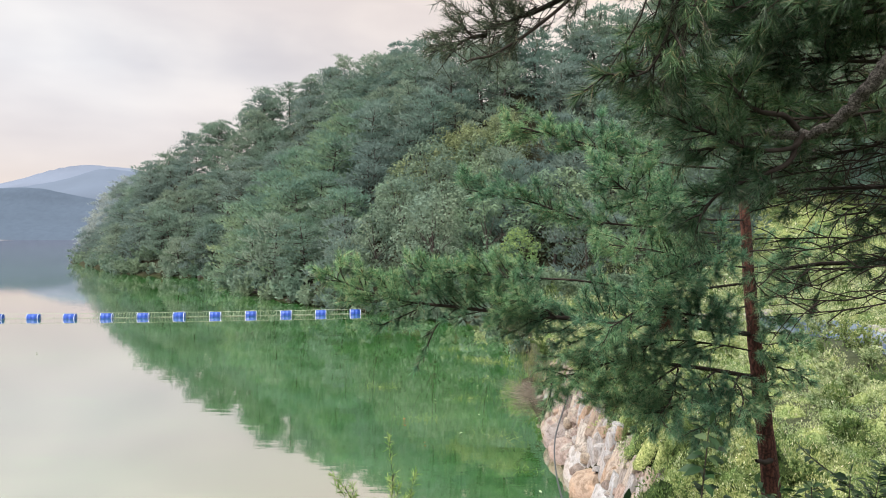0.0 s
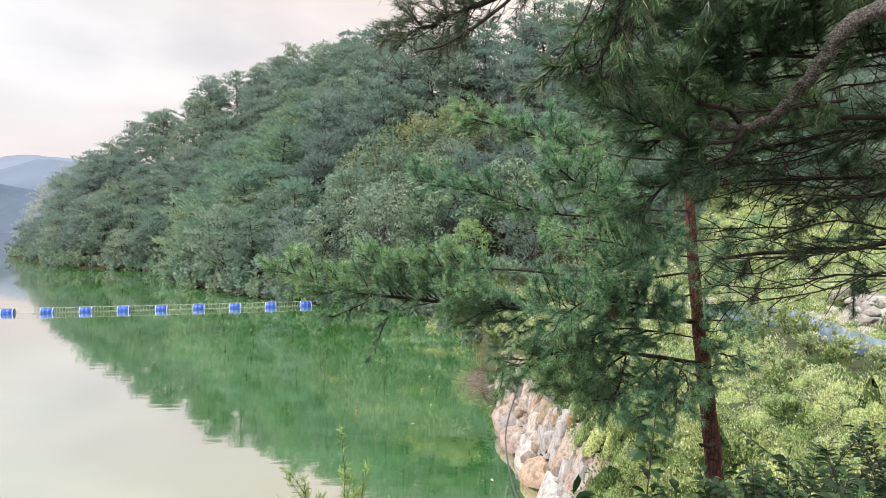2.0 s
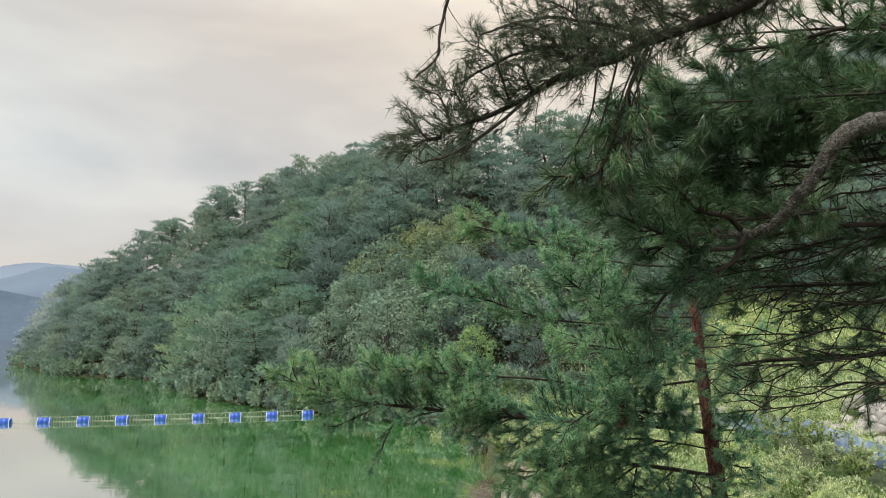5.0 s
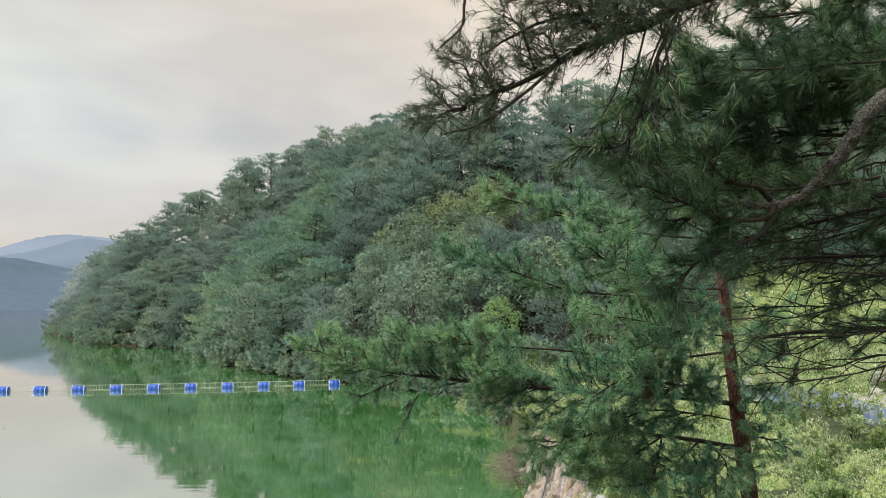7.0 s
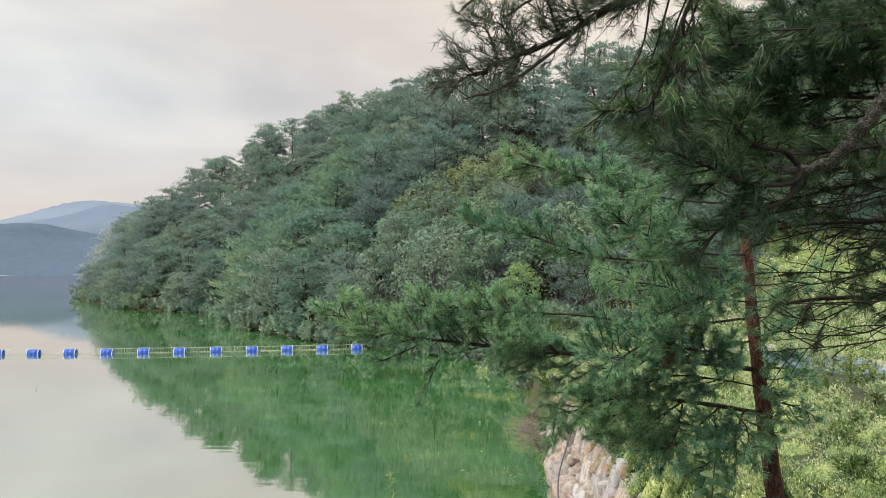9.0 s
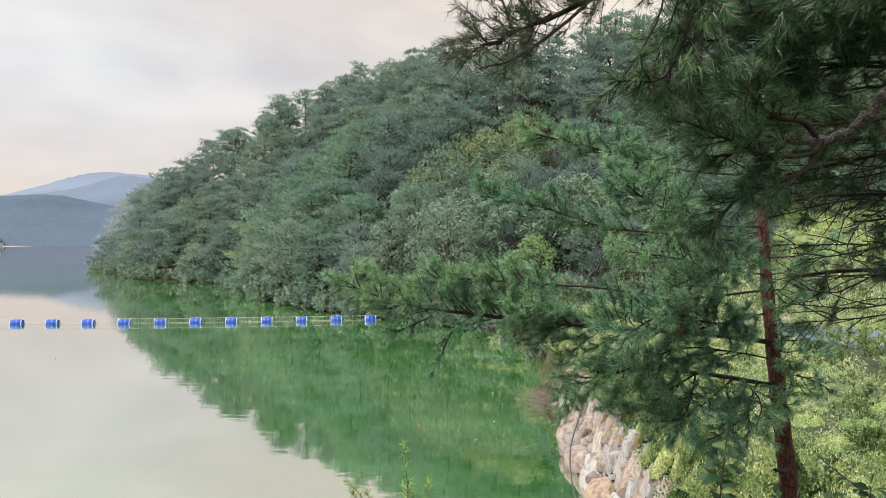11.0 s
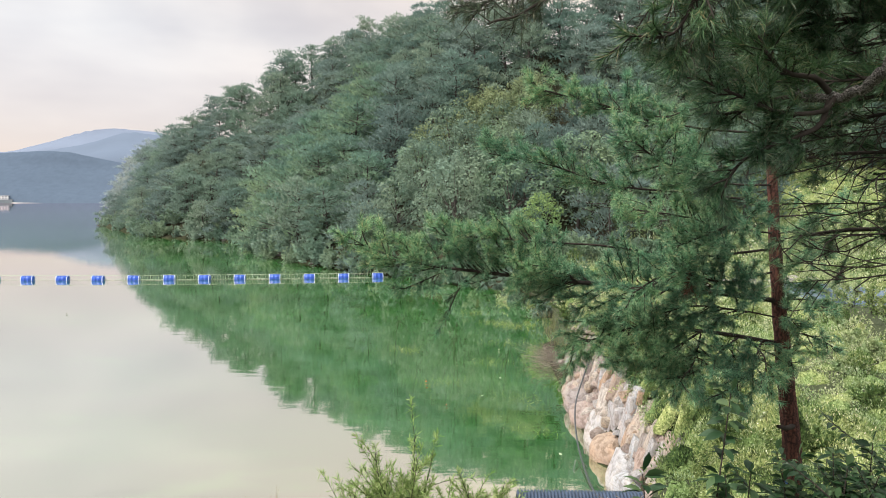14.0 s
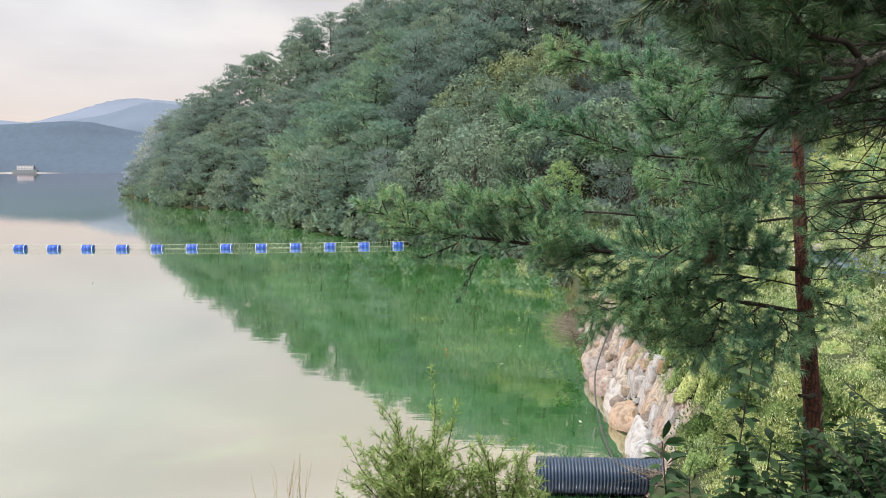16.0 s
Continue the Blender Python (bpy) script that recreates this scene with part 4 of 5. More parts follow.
for path in ([(1.03, 3.0, 7.2), (0.93, 2.97, 6.99), (0.87, 2.95, 6.83), (0.79, 2.93, 6.74), (0.81, 2.95, 6.6)], [(0.97, 3.0, 7.17), (0.97, 2.9, 6.9), (0.91, 2.92, 6.76), (0.86, 2.95, 6.64)],
             [(0.92, 3.0, 7.14), (0.85, 2.98, 6.9), (0.76, 2.95, 6.67), (0.69, 2.9, 6.57)], [(0.83, 3.0, 7.1), (0.77, 2.92, 6.85), (0.67, 2.95, 6.67), (0.59, 2.97, 6.53)], [(1.08, 3.0, 7.22), (0.96, 2.98, 6.92), (0.88, 2.95, 6.67), (0.83, 2.9, 6.51)]):
    B_LIMBS.append((path, 0.005, 0.002, dict(side_len=0.14, gap=0.03, start=0.3, bare=0.7, up=-0.35, count=12, sides=5, needle=0.6)))
for k in range(18):
    z, y0 = 5.72 + 0.08 * k, 3.9 + 0.06 * ((k * 5) % 14)
    wave = twig_rng.uniform(-0.11, 0.11, 4)
    B_LIMBS.append(([(BX, BY, z + 0.1), (3.5, y0, z + 0.08 + wave[0]), (3.0, y0 + wave[1], z + wave[1]), (2.6, y0 - wave[2], z - 0.04 + wave[2]), (2.25, y0, z - 0.14 + wave[3]), (1.95 + twig_rng.uniform(-0.25, 0.2), y0 + wave[0], z - 0.16)], 0.011, 0.003, dict(side_len=0.45, gap=0.08, start=0.25, bare=0.9, up=-0.1, count=16, sides=5)))
for k in range(4):
    z, y0 = 7.2 + 0.14 * k, 3.45 + 0.1 * ((k * 3) % 7)
    B_LIMBS.append(([(BX, BY, z + 0.1), (3.2, y0, z), (2.4, y0, z - 0.05), (1.45 + twig_rng.uniform(-0.15, 0.3), y0, z - 0.12)], 0.016, 0.004, dict(side_len=0.5, gap=0.048, start=0.35, bare=0.1, up=0.1, count=12, sides=5)))
for k in range(6):
    z, y0 = 6.5 + 0.11 * k, 3.7 + 0.12 * ((k * 5) % 6)
    B_LIMBS.append(([(2.3, y0, z + 0.12), (1.9, y0 - 0.05, z + 0.06), (1.5, y0 - 0.1, z + twig_rng.uniform(-0.05, 0.1)), (1.05 + twig_rng.uniform(-0.1, 0.15), y0 - 0.15, z + 0.05)], 0.009, 0.003, dict(side_len=0.3, gap=0.034, start=0.05, bare=0.1, up=0.15, count=10, sides=5)))
# unseen upper crown, added above the view to shade the limbs below
for k in range(9):
    a, z, r = k * 2.4, 8.7 + 0.3 * k, 2.8 - 0.16 * k
    tip = (BX + math.cos(a) * r, BY + math.sin(a) * r, z + 0.3)
    B_LIMBS.append(([(BX, BY, z - 0.2), (BX + math.cos(a) * r * 0.5, BY + math.sin(a) * r * 0.5, z), tip], 0.035, 0.008, dict(side_len=0.9, gap=0.085, start=0.25, tufts=0.6, count=9, needle=1.3)))
pine("pine_tree", "larger pine with grey limbs overhanging the bank", [(BX + 0.1, BY, 3.0), (BX, BY, 5.5), (BX + 0.05, BY, 8), (BX, BY + 0.1, 11)], (0.2, 0.17, 0.13, 0.06), m_grey_bark, B_LIMBS, m_grey_bark, m_pine_shaded, 0.1, 46, 0.0034, 9, (12, 58))


# ---------------------------------------------------------------- boulder wall along the water
def boulder_mesh(seed, flat):
    rng = np.random.default_rng(seed)
    bm = bmesh.new()
    bmesh.ops.create_icosphere(bm, subdivisions=3 if flat else 2, radius=0.5)
    off = Vector(rng.uniform(-20, 20, 3))
    cuts = [(Vector(unit(rng.normal(size=3))), rng.uniform(0.25, 0.41)) for _ in range(13)]
    for v in bm.verts:
        for nor, dist in cuts:
            over = v.co.dot(nor) - dist
            if over > 0:
                v.co -= nor * over
        p = v.co * 2.2 + off
        v.co *= 1.18 + 0.05 * noise.noise(p) + 0.04 * noise.noise(p * 3.1) + 0.025 * noise.noise(p * 8)
    me = bm_mesh("boulder", bm, m_stone, True)
    me.set_sharp_from_angle(angle=radians(20))
    return me


def block_stone(seed):
    """A roughly squared boulder: a hull round jittered corners with worn edges."""
    rng = np.random.default_rng(seed)
    bm = bmesh.new()
    for sx in (-1, 1):
        for sy in (-1, 1):
            for sz in (-1, 1):
                bm.verts.new(np.array([sx, sy, sz]) * rng.uniform(0.3, 0.5, 3))
    for p in unit(rng.normal(size=(7, 3))) * rng.uniform(0.5, 0.58, (7, 1)):
        bm.verts.new(p)
    hull = bmesh.ops.convex_hull(bm, input=bm.verts[:])
    bmesh.ops.delete(bm, geom=list({g for g in hull["geom_interior"] + hull["geom_unused"] if isinstance(g, bmesh.types.BMVert)}), context="VERTS")
    bmesh.ops.dissolve_limit(bm, angle_limit=radians(14), verts=bm.verts[:], edges=bm.edges[:])
    bmesh.ops.bevel(bm, geom=bm.edges[:], offset=0.07, segments=2, profile=0.55, affect="EDGES")
    bmesh.ops.triangulate(bm, faces=bm.faces[:])
    me = bm_mesh("boulder", bm, m_stone, True)
    me.set_sharp_from_angle(angle=radians(40))
    return me


boulders = [block_stone(s) for s in range(40, 52)]
wall = tagged(new("boulder_wall"), "retaining wall of pale pinkish granite boulders at the waterline", "stone wall", kind="structure")
rng = np.random.default_rng(3)


def lay(x, y, z, sx, sy, sz, rx, ry, rz, parent, kinds=None):
    ob = part("boulder", (kinds or boulders)[int(rng.integers(0, len(boulders)))], parent)
    ob.matrix_basis = pose(x, y, z, rx, ry, rz) @ Matrix.Diagonal((sx, sy, sz, 1))
    return ob


# a foot of large rounded boulders in the water
rounded = [boulder_mesh(s, 1) for s in range(40, 46)]
for me in rounded:
    me.set_sharp_from_angle(angle=radians(60))
y = 11.9
while y < 22.8:
    big = rng.uniform(0.8, 1.5)
    ob = lay(3.42 + rng.uniform(-0.1, 0.06), y + big / 2, 0.2 + rng.uniform(-0.08, 0.12), 1.0, big * 1.15, rng.uniform(0.75, 1.05), rng.uniform(-10, 10), rng.uniform(-12, 12), rng.uniform(-15, 15), wall)
    ob.data = rounded[int(rng.integers(0, 6))]
    y += big * 0.95
# upright slabs leaning back on the bank, of uneven height
for zc, xc, lo, hi, tall in ((0.74, 3.62, 0.28, 0.6, 0.95), (1.15, 3.82, 0.26, 0.55, 0.8), (1.46, 4.0, 0.22, 0.46, 0.42)):
    y = 11.3
    while y < 25.5:
        wide = rng.uniform(lo, hi)
        lay(xc + rng.uniform(-0.1, 0.1) + 0.03 * max(y - 26, 0), y + wide / 2, zc + rng.uniform(-0.14, 0.14) - 0.2 * max(0.0, (14.5 - y) / 3), rng.uniform(0.36, 0.55), wide * 1.0, tall * rng.uniform(0.75, 1.25), rng.uniform(-20, 14), rng.uniform(4, 24), rng.uniform(-15, 15), wall)
        y += wide * 0.92
for k in range(70):
    y = rng.uniform(11.5, 25)
    u = rng.uniform(0, 1)
    chip = rng.uniform(0.14, 0.32)
    lay(3.2 + 0.6 * u, y, 0.35 + 1.05 * u, chip, chip * 1.2, chip, rng.uniform(-40, 40), rng.uniform(-40, 40), rng.uniform(0, 90), wall)
# a taller stretch of upright slabs further along
for k in range(16):
    lay(5.2 + 0.1 * k + rng.uniform(-0.15, 0.15), 30.0 + 0.25 * k, 1.2 + rng.uniform(-0.1, 0.3), 0.5, rng.uniform(0.35, 0.6), rng.uniform(1.3, 1.9), rng.uniform(-20, 20), rng.uniform(5, 25), rng.uniform(-20, 20), wall)


# ---------------------------------------------------------------- floating boom
m_drum = plain_material("blue_plastic_drum", (0.018, 0.07, 0.36), 0.4, vary=0.2, scale=3)
m_rope = plain_material("pale_rope", (0.36, 0.4, 0.3), 0.8, vary=0.2, scale=9)
m_rim = plain_material("pale_drum_rim", (0.45, 0.52, 0.7), 0.4, vary=0.2)


def lathe(profile, sides, material, name, axis="x"):
    """A turned body: profile of (along, radius)."""
    a = np.arange(sides) * 2 * np.pi / sides
    v = np.array([(p, r * np.cos(q), r * np.sin(q)) for p, r in profile for q in a])
    k = len(profile)
    i = np.arange(k - 1)[:, None] * sides + np.arange(sides)
    j = np.arange(k - 1)[:, None] * sides + (np.arange(sides) + 1) % sides
    return smooth(mesh_np(name, v, np.stack([i, j, j + sides, i + sides], -1).reshape(-1, 4), material))


def drum_float():
    root = new("float_drum")
    part("barrel", lathe([(-0.38, 0.0), (-0.38, 0.24), (-0.36, 0.27), (-0.15, 0.27), (-0.14, 0.28), (-0.11, 0.28), (-0.1, 0.27), (0.1, 0.27), (0.11, 0.28), (0.14, 0.28), (0.15, 0.27), (0.36, 0.27), (0.38, 0.24), (0.38, 0.0)], 20, m_drum, "barrel"), root)
    for x in (-0.39, 0.35):
        part("rim", lathe([(x, 0.25), (x, 0.285), (x + 0.04, 0.285), (x + 0.04, 0.25)], 20, m_rim, "rim"), root, "pale hoop at the drum's end")
    return tagged(root, "blue plastic drum floating half sunk on the boom line", "float", "floats of the boom")


def boom_at(k):
    """A place on the boom line, k floats from its end at the wooded shore."""
    return np.array([-6.45 - 2.434 * k, 51.75 + 3.3 * max(0.0, (11 - k) / 11) ** 1.6])


first = drum_float()
for k in range(14):
    q, ahead = boom_at(k), boom_at(k - 0.5) - boom_at(k + 0.5)
    m = pose(q[0], q[1], 0.06, rng.uniform(0, 90), rng.uniform(-2, 2), math.degrees(math.atan2(ahead[1], ahead[0])) + rng.uniform(-6, 6))
    if k:
        copy_thing(first, m)
    else:
        first.matrix_basis = m
net = tagged(new("boom_net"), "thin pale rope netting strung between the floating drums", "net")
tb = Tubes()
xs = np.linspace(-0.3, 13.3, 180)
line = np.array([(*boom_at(k), 0.0) for k in xs])
for zz, sag in ((0.38, 0.05), (0.03, 0.0)):
    p = line.copy()
    p[:, 2] = zz - sag * np.abs(np.sin(xs * np.pi))
    tb.add(p, np.full(len(p), 0.013), 4)
for i in range(0, len(xs)):
    tb.add(np.array([line[i] + (0, 0, 0.02), line[i] + (0.05, 0, 0.36)]), [0.009, 0.009], 3)
part("netting", tb.mesh("netting", m_rope), net)


# ---------------------------------------------------------------- drain pipe
m_pipe = plain_material("blue_grey_corrugated_plastic", (0.03, 0.05, 0.088), 0.4, vary=0.25, scale=5)
pipe = new("drain_pipe")
prof = []
for k in range(42):
    x = k * 0.062
    prof += [(x, 0.29), (x + 0.012, 0.325), (x + 0.038, 0.325), (x + 0.05, 0.29)]
part("barrel", lathe([(0, 0.26), (0, 0.29)] + prof, 28, m_pipe, "pipe_barrel"), pipe)
part("bore", lathe([(0.0, 0.262), (0.05, 0.26), (2.55, 0.26)], 28, plain_material("dark_bore", (0.03, 0.035, 0.05), 0.5), "pipe_bore"), pipe)
pipe.matrix_basis = pose(0.97, 13.4, 0.33, 0, 0, 0)
tagged(pipe, "blue-grey corrugated plastic drain pipe beside the wall", "pipe")


# line of the net fence on the terrace
track = curve_points([(14.6, 16.5), (14.3, 20.9), (14.35, 23.0), (14.6, 25.5), (15.2, 27.6), (15.4, 28.9), (14.6, 29.6), (12.4, 30.2)], 64)


# ---------------------------------------------------------------- weeds and grass
def leaf_mass(name, lo, mid, hi):
    """Closely packed small leaves seen as one mass, darkened for the shade inside."""
    m, n, l, b = nodes_of(name)
    vor = n.new("ShaderNodeTexVoronoi")
    vor.inputs["Scale"].default_value = 30.0
    co = n.new("ShaderNodeTexCoord")
    l.new(co.outputs["Object"], vor.inputs["Vector"])
    r = ramp(n, [(0.0, lo), (0.5, mid), (1.0, hi)])
    sep = n.new("ShaderNodeSeparateColor")
    l.new(vor.outputs["Color"], sep.inputs[0])
    l.new(sep.outputs[0], r.inputs["Fac"])
    nz = noise_of(n, l, 1.1, 3.0)
    pr = ramp(n, [(0.38, (0.55, 0.68, 0.55)), (0.62, (1.2, 1.12, 1.0))])
    l.new(nz.outputs["Fac"], pr.inputs["Fac"])
    l.new(mix_col(n, l, "MULTIPLY", 1.0, r.outputs["Color"], pr.outputs["Color"]), b.inputs["Base Color"])
    b.inputs["Roughness"].default_value = 0.8
    b.inputs["Specular IOR Level"].default_value = 0.1
    bump(n, l, vor.outputs["Distance"], 0.8, 0.03, b)
    return m


# mound cores coloured darker than their leaves, to stand for inner shade
m_core_shaded = leaf_mass("weed_core_shaded", (0.09, 0.125, 0.045), (0.2, 0.25, 0.1), (0.33, 0.38, 0.19))
m_core_dark_shaded = leaf_mass("dark_weed_core_shaded", (0.02, 0.035, 0.012), (0.045, 0.07, 0.025), (0.09, 0.12, 0.045))


def weeds(name, label, clumps, per, area, length, width, rng, mat, size=1.0, tall=1.0, upright=0.45, core=None):
    """Uneven mounds of weeds on the ground within area (x0, x1, y0, y1), leaves all over each mound."""
    x0, x1, y0, y1 = area
    ks, shift = np.arange(clumps * 4), rng.uniform(0, 1, 2)
    y = y0 + (y1 - y0) * ((shift[0] + ks * 0.7548777) % 1) ** 1.2
    x = x0 + (x1 - x0) * ((shift[1] + ks * 0.5698403) % 1)
    d, side, _ = line_dist(x, y, SHORE)
    hold = (side > 0) & (d > 0.9) & (x < 0.68 * y + 1.5) & (line_dist(x + 0.7, y - 0.9, track)[0] > 1.5)
    x, y = x[hold][:clumps], y[hold][:clumps]
    n = len(x)
    grow = (0.55 + y / 26.0) * size
    r = rng.uniform(0.25, 0.7, n) * grow
    swell = np.array([noise.noise((a * 0.3, c * 0.3, 1.0)) for a, c in zip(x, y)])
    swell = swell + 0.7 * np.array([noise.noise((a * 0.8, c * 0.8, 7.0)) for a, c in zip(x, y)])
    h = tall * (rng.uniform(0.15, 0.42, n) + 0.5 * np.maximum(swell, 0)) * np.minimum(grow, 1.2)
    foot = ground_height(x, y)
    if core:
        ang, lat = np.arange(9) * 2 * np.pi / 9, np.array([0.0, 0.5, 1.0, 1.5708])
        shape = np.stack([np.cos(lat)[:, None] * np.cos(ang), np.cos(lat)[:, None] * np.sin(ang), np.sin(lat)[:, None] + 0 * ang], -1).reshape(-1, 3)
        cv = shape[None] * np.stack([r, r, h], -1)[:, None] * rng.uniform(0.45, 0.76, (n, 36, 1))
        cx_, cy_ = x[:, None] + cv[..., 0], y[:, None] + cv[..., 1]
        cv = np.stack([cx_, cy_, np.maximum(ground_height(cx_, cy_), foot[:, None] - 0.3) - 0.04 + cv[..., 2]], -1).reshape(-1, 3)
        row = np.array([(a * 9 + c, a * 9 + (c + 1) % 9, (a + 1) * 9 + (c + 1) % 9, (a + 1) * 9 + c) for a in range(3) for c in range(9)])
        tagged(new(name, smooth(mesh_np(name, cv, (np.arange(n)[:, None, None] * 36 + row[None]).reshape(-1, 4), core))), "dense inner leaves of the weed mounds, darkened for shade", "plants", kind="stuff")
    dome = unit(rng.normal(size=(n, per, 3)) * np.array([1, 1, 0.8]))
    dome[..., 2] = np.abs(dome[..., 2])
    rad = rng.uniform(0.72, 1.05, (n, per, 1))
    p = dome * rad * np.stack([r, r, h], -1)[:, None, :]
    gz = np.maximum(ground_height(x[:, None] + p[..., 0], y[:, None] + p[..., 1]), foot[:, None] - 0.3)
    p = np.stack([x[:, None] + p[..., 0], y[:, None] + p[..., 1], gz + p[..., 2]], -1).reshape(-1, 3)
    dr = (dome + np.array([0, 0, upright])).reshape(-1, 3) + rng.normal(size=(n * per, 3)) * 0.6
    v, f = leaves(p, dr, 1.0, width / length, rng, 0.6)
    c = np.repeat(p, 4, 0)
    v = c + (v - c) * (length * np.repeat(np.repeat(grow, per), 4)[:, None])
    return tagged(new(name, mesh_np(name, v, f, mat)), label, "plants", kind="stuff")


rng = np.random.default_rng(8)
weeds("weeds", "low green weeds covering the terrace", 420, 60, (2.2, 27, 4.3, 46), 0.08, 0.028, rng, m_weed_mid, 1.0, 0.5)
weeds("weed_mounds", "rounded mounds of fine light green weeds on the terrace", 640, 330, (2.4, 27, 8.6, 46), 0.066, 0.024, rng, m_weed, 0.8, 1.25, 0.8, core=m_core_shaded)
weeds("tall_weeds", "darker green bushy weeds standing above the rest", 75, 420, (2.4, 27, 5.0, 46), 0.085, 0.032, rng, m_weed_dark, 0.9, 1.9, 0.8, core=m_core_dark_shaded)
weeds("plume_grass", "pale yellowish upright grass in tufts", 150, 100, (2.6, 27, 5.0, 46), 0.16, 0.01, rng, m_plume, 0.6, 1.6, 1.6)
weeds("weeds", "thick green weeds around the pine's foot", 190, 330, (2.4, 10, 5.6, 14.5), 0.085, 0.024, rng, m_weed_mid, 0.75, 1.3, 0.8, core=m_core_shaded)
weeds("weeds", "dark undergrowth on the bank below the saplings", 140, 240, (1.0, 5.8, 2.9, 7.4), 0.09, 0.03, rng, m_weed_dark, 0.95, 1.5, 0.8, core=m_core_dark_shaded)
weeds("tall_weeds", "dark weeds spilling over the top of the boulder wall", 90, 340, (3.92, 5.4, 10.5, 24), 0.065, 0.024, rng, m_weed_dark, 0.65, 1.2, core=m_core_dark_shaded)
weeds("meadow", "yellowish green meadow beyond the stones", 260, 70, (12, 34, 38, 58), 0.09, 0.035, rng, m_weed, 1.1, 1.4)
weeds("meadow", "pale green grassy slope below the wood", 220, 60, (22, 46, 52, 68), 0.1, 0.04, rng, m_weed, 1.0, 0.8, core=m_core_shaded)


# ---------------------------------------------------------------- shrubs and saplings
def shrub(name, label, foot, height, spread, stems, leaf_len, leaf_w, per_stem, mat, seed, lean=(0, 0), droop=0.15, group="", twigs=7):
    """Arching stems from one foot, each a part, with leaves all along them as one foliage part."""
    rng = np.random.default_rng(seed)
    root = new(name)
    ps, ds = [], []
    for k in range(stems):
        a = rng.uniform(0, 2 * np.pi)
        r = spread * rng.uniform(0.15, 1.0)
        h = height * rng.uniform(0.55, 1.0) * (1 - 0.35 * (r / spread) ** 2)
        tip = np.array([np.cos(a) * r + lean[0] * h, np.sin(a) * r * 0.7 + lean[1] * h, h])
        base = np.array([np.cos(a), np.sin(a), 0]) * 0.12 * spread * rng.uniform(0, 1)
        tw = curve_points([base, base + (tip - base) * np.array([0.3, 0.3, 0.55]), tip - np.array([0, 0, droop * h * rng.uniform(0, 1)])], 9)
        tb = Tubes()
        tb.add(tw if twigs == 7 else tw[::2], np.linspace(0.012, 0.003, 9 if twigs == 7 else 5) * (0.6 + height * 0.25), 4 if twigs == 7 else 3)
        for j in range(twigs):
            u = rng.uniform(0.35, 0.95)
            c = np.array([np.interp(u, np.linspace(0, 1, 9), tw[:, i]) for i in range(3)])
            dd = unit(unit(tip - base) + rng.normal(size=3) * 0.6)
            ln = height * rng.uniform(0.1, 0.25)
            side = curve_points([c, c + dd * ln * 0.6, c + dd * ln - np.array([0, 0, 0.12 * ln])], 5)
            if twigs == 7:
                tb.add(side, np.linspace(0.004, 0.0015, 5), 3)
            m = per_stem // 10
            w = rng.uniform(0.15, 1, m)
            q = np.stack([np.interp(w, np.linspace(0, 1, 5), side[:, i]) for i in range(3)], -1)
            ps.append(q)
            ds.append(dd + rng.normal(size=(m, 3)) * 0.6 + np.array([0, 0, -0.1]))
        m = per_stem * 3 // 10
        w = rng.uniform(0.3, 1, m)
        ps.append(np.stack([np.interp(w, np.linspace(0, 1, 9), tw[:, i]) for i in range(3)], -1))
        ds.append(unit(tip - base) * 0.7 + rng.normal(size=(m, 3)) * 0.6)
        part("stem", tb.mesh("stem", m_twig), root)
    v, f = leaves(np.vstack(ps), np.vstack(ds), leaf_len, leaf_w, rng, 0.7)
    part("foliage", mesh_np("foliage", v, f, mat), root)["kind"] = "stuff"
    root.matrix_basis = pose(*foot)
    return tagged(root, label, "shrub", group)


def on_ground(x, y, dz=-0.05):
    return x, y, float(ground_height(x, y)) + dz


shrub("willow_shrub", "bushy light green willow shrub with narrow leaves at the lake edge", on_ground(-0.7, 8.0), 2.55, 0.95, 56, 0.1, 0.011, 520, m_willow, 31, (0.0, 0))
shrub("willow_shrub", "low light green willow shrub beside the drain pipe", on_ground(0.2, 8.3), 1.8, 0.95, 44, 0.085, 0.011, 560, m_willow, 32)
for k, (x, y, h) in enumerate([(13.6, 24.2, 1.35), (13.5, 21.9, 1.2), (13.75, 20.2, 1.1), (14.0, 26.0, 1.2), (13.1, 23.0, 0.95), (14.3, 28.0, 1.35), (12.6, 20.8, 0.8), (11.6, 23.5, 0.85), (10.2, 18.6, 0.75), (9.4, 24.6, 0.9), (7.2, 20.2, 0.75), (14.4, 29.6, 1.2), (16, 21.5, 0.9), (10.8, 21, 0.7), (9.0, 17.5, 0.6), (6.0, 15.5, 0.6), (5.0, 13.2, 0.7), (4.9, 18.5, 0.7), (5.4, 24, 0.9), (4.6, 28.5, 1.0), (5.2, 33, 1.2), (3.6, 38, 1.3), (2.0, 43, 1.6), (7.5, 38, 1.4)]):
    shrub("bush", "leafy yellow-green bush among the weeds", on_ground(x, y), h, h * 0.75, 13, 0.11, 0.042, 130, m_weed if k % 3 else m_weed_mid, 50 + k, group="bushes on the terrace", twigs=6)
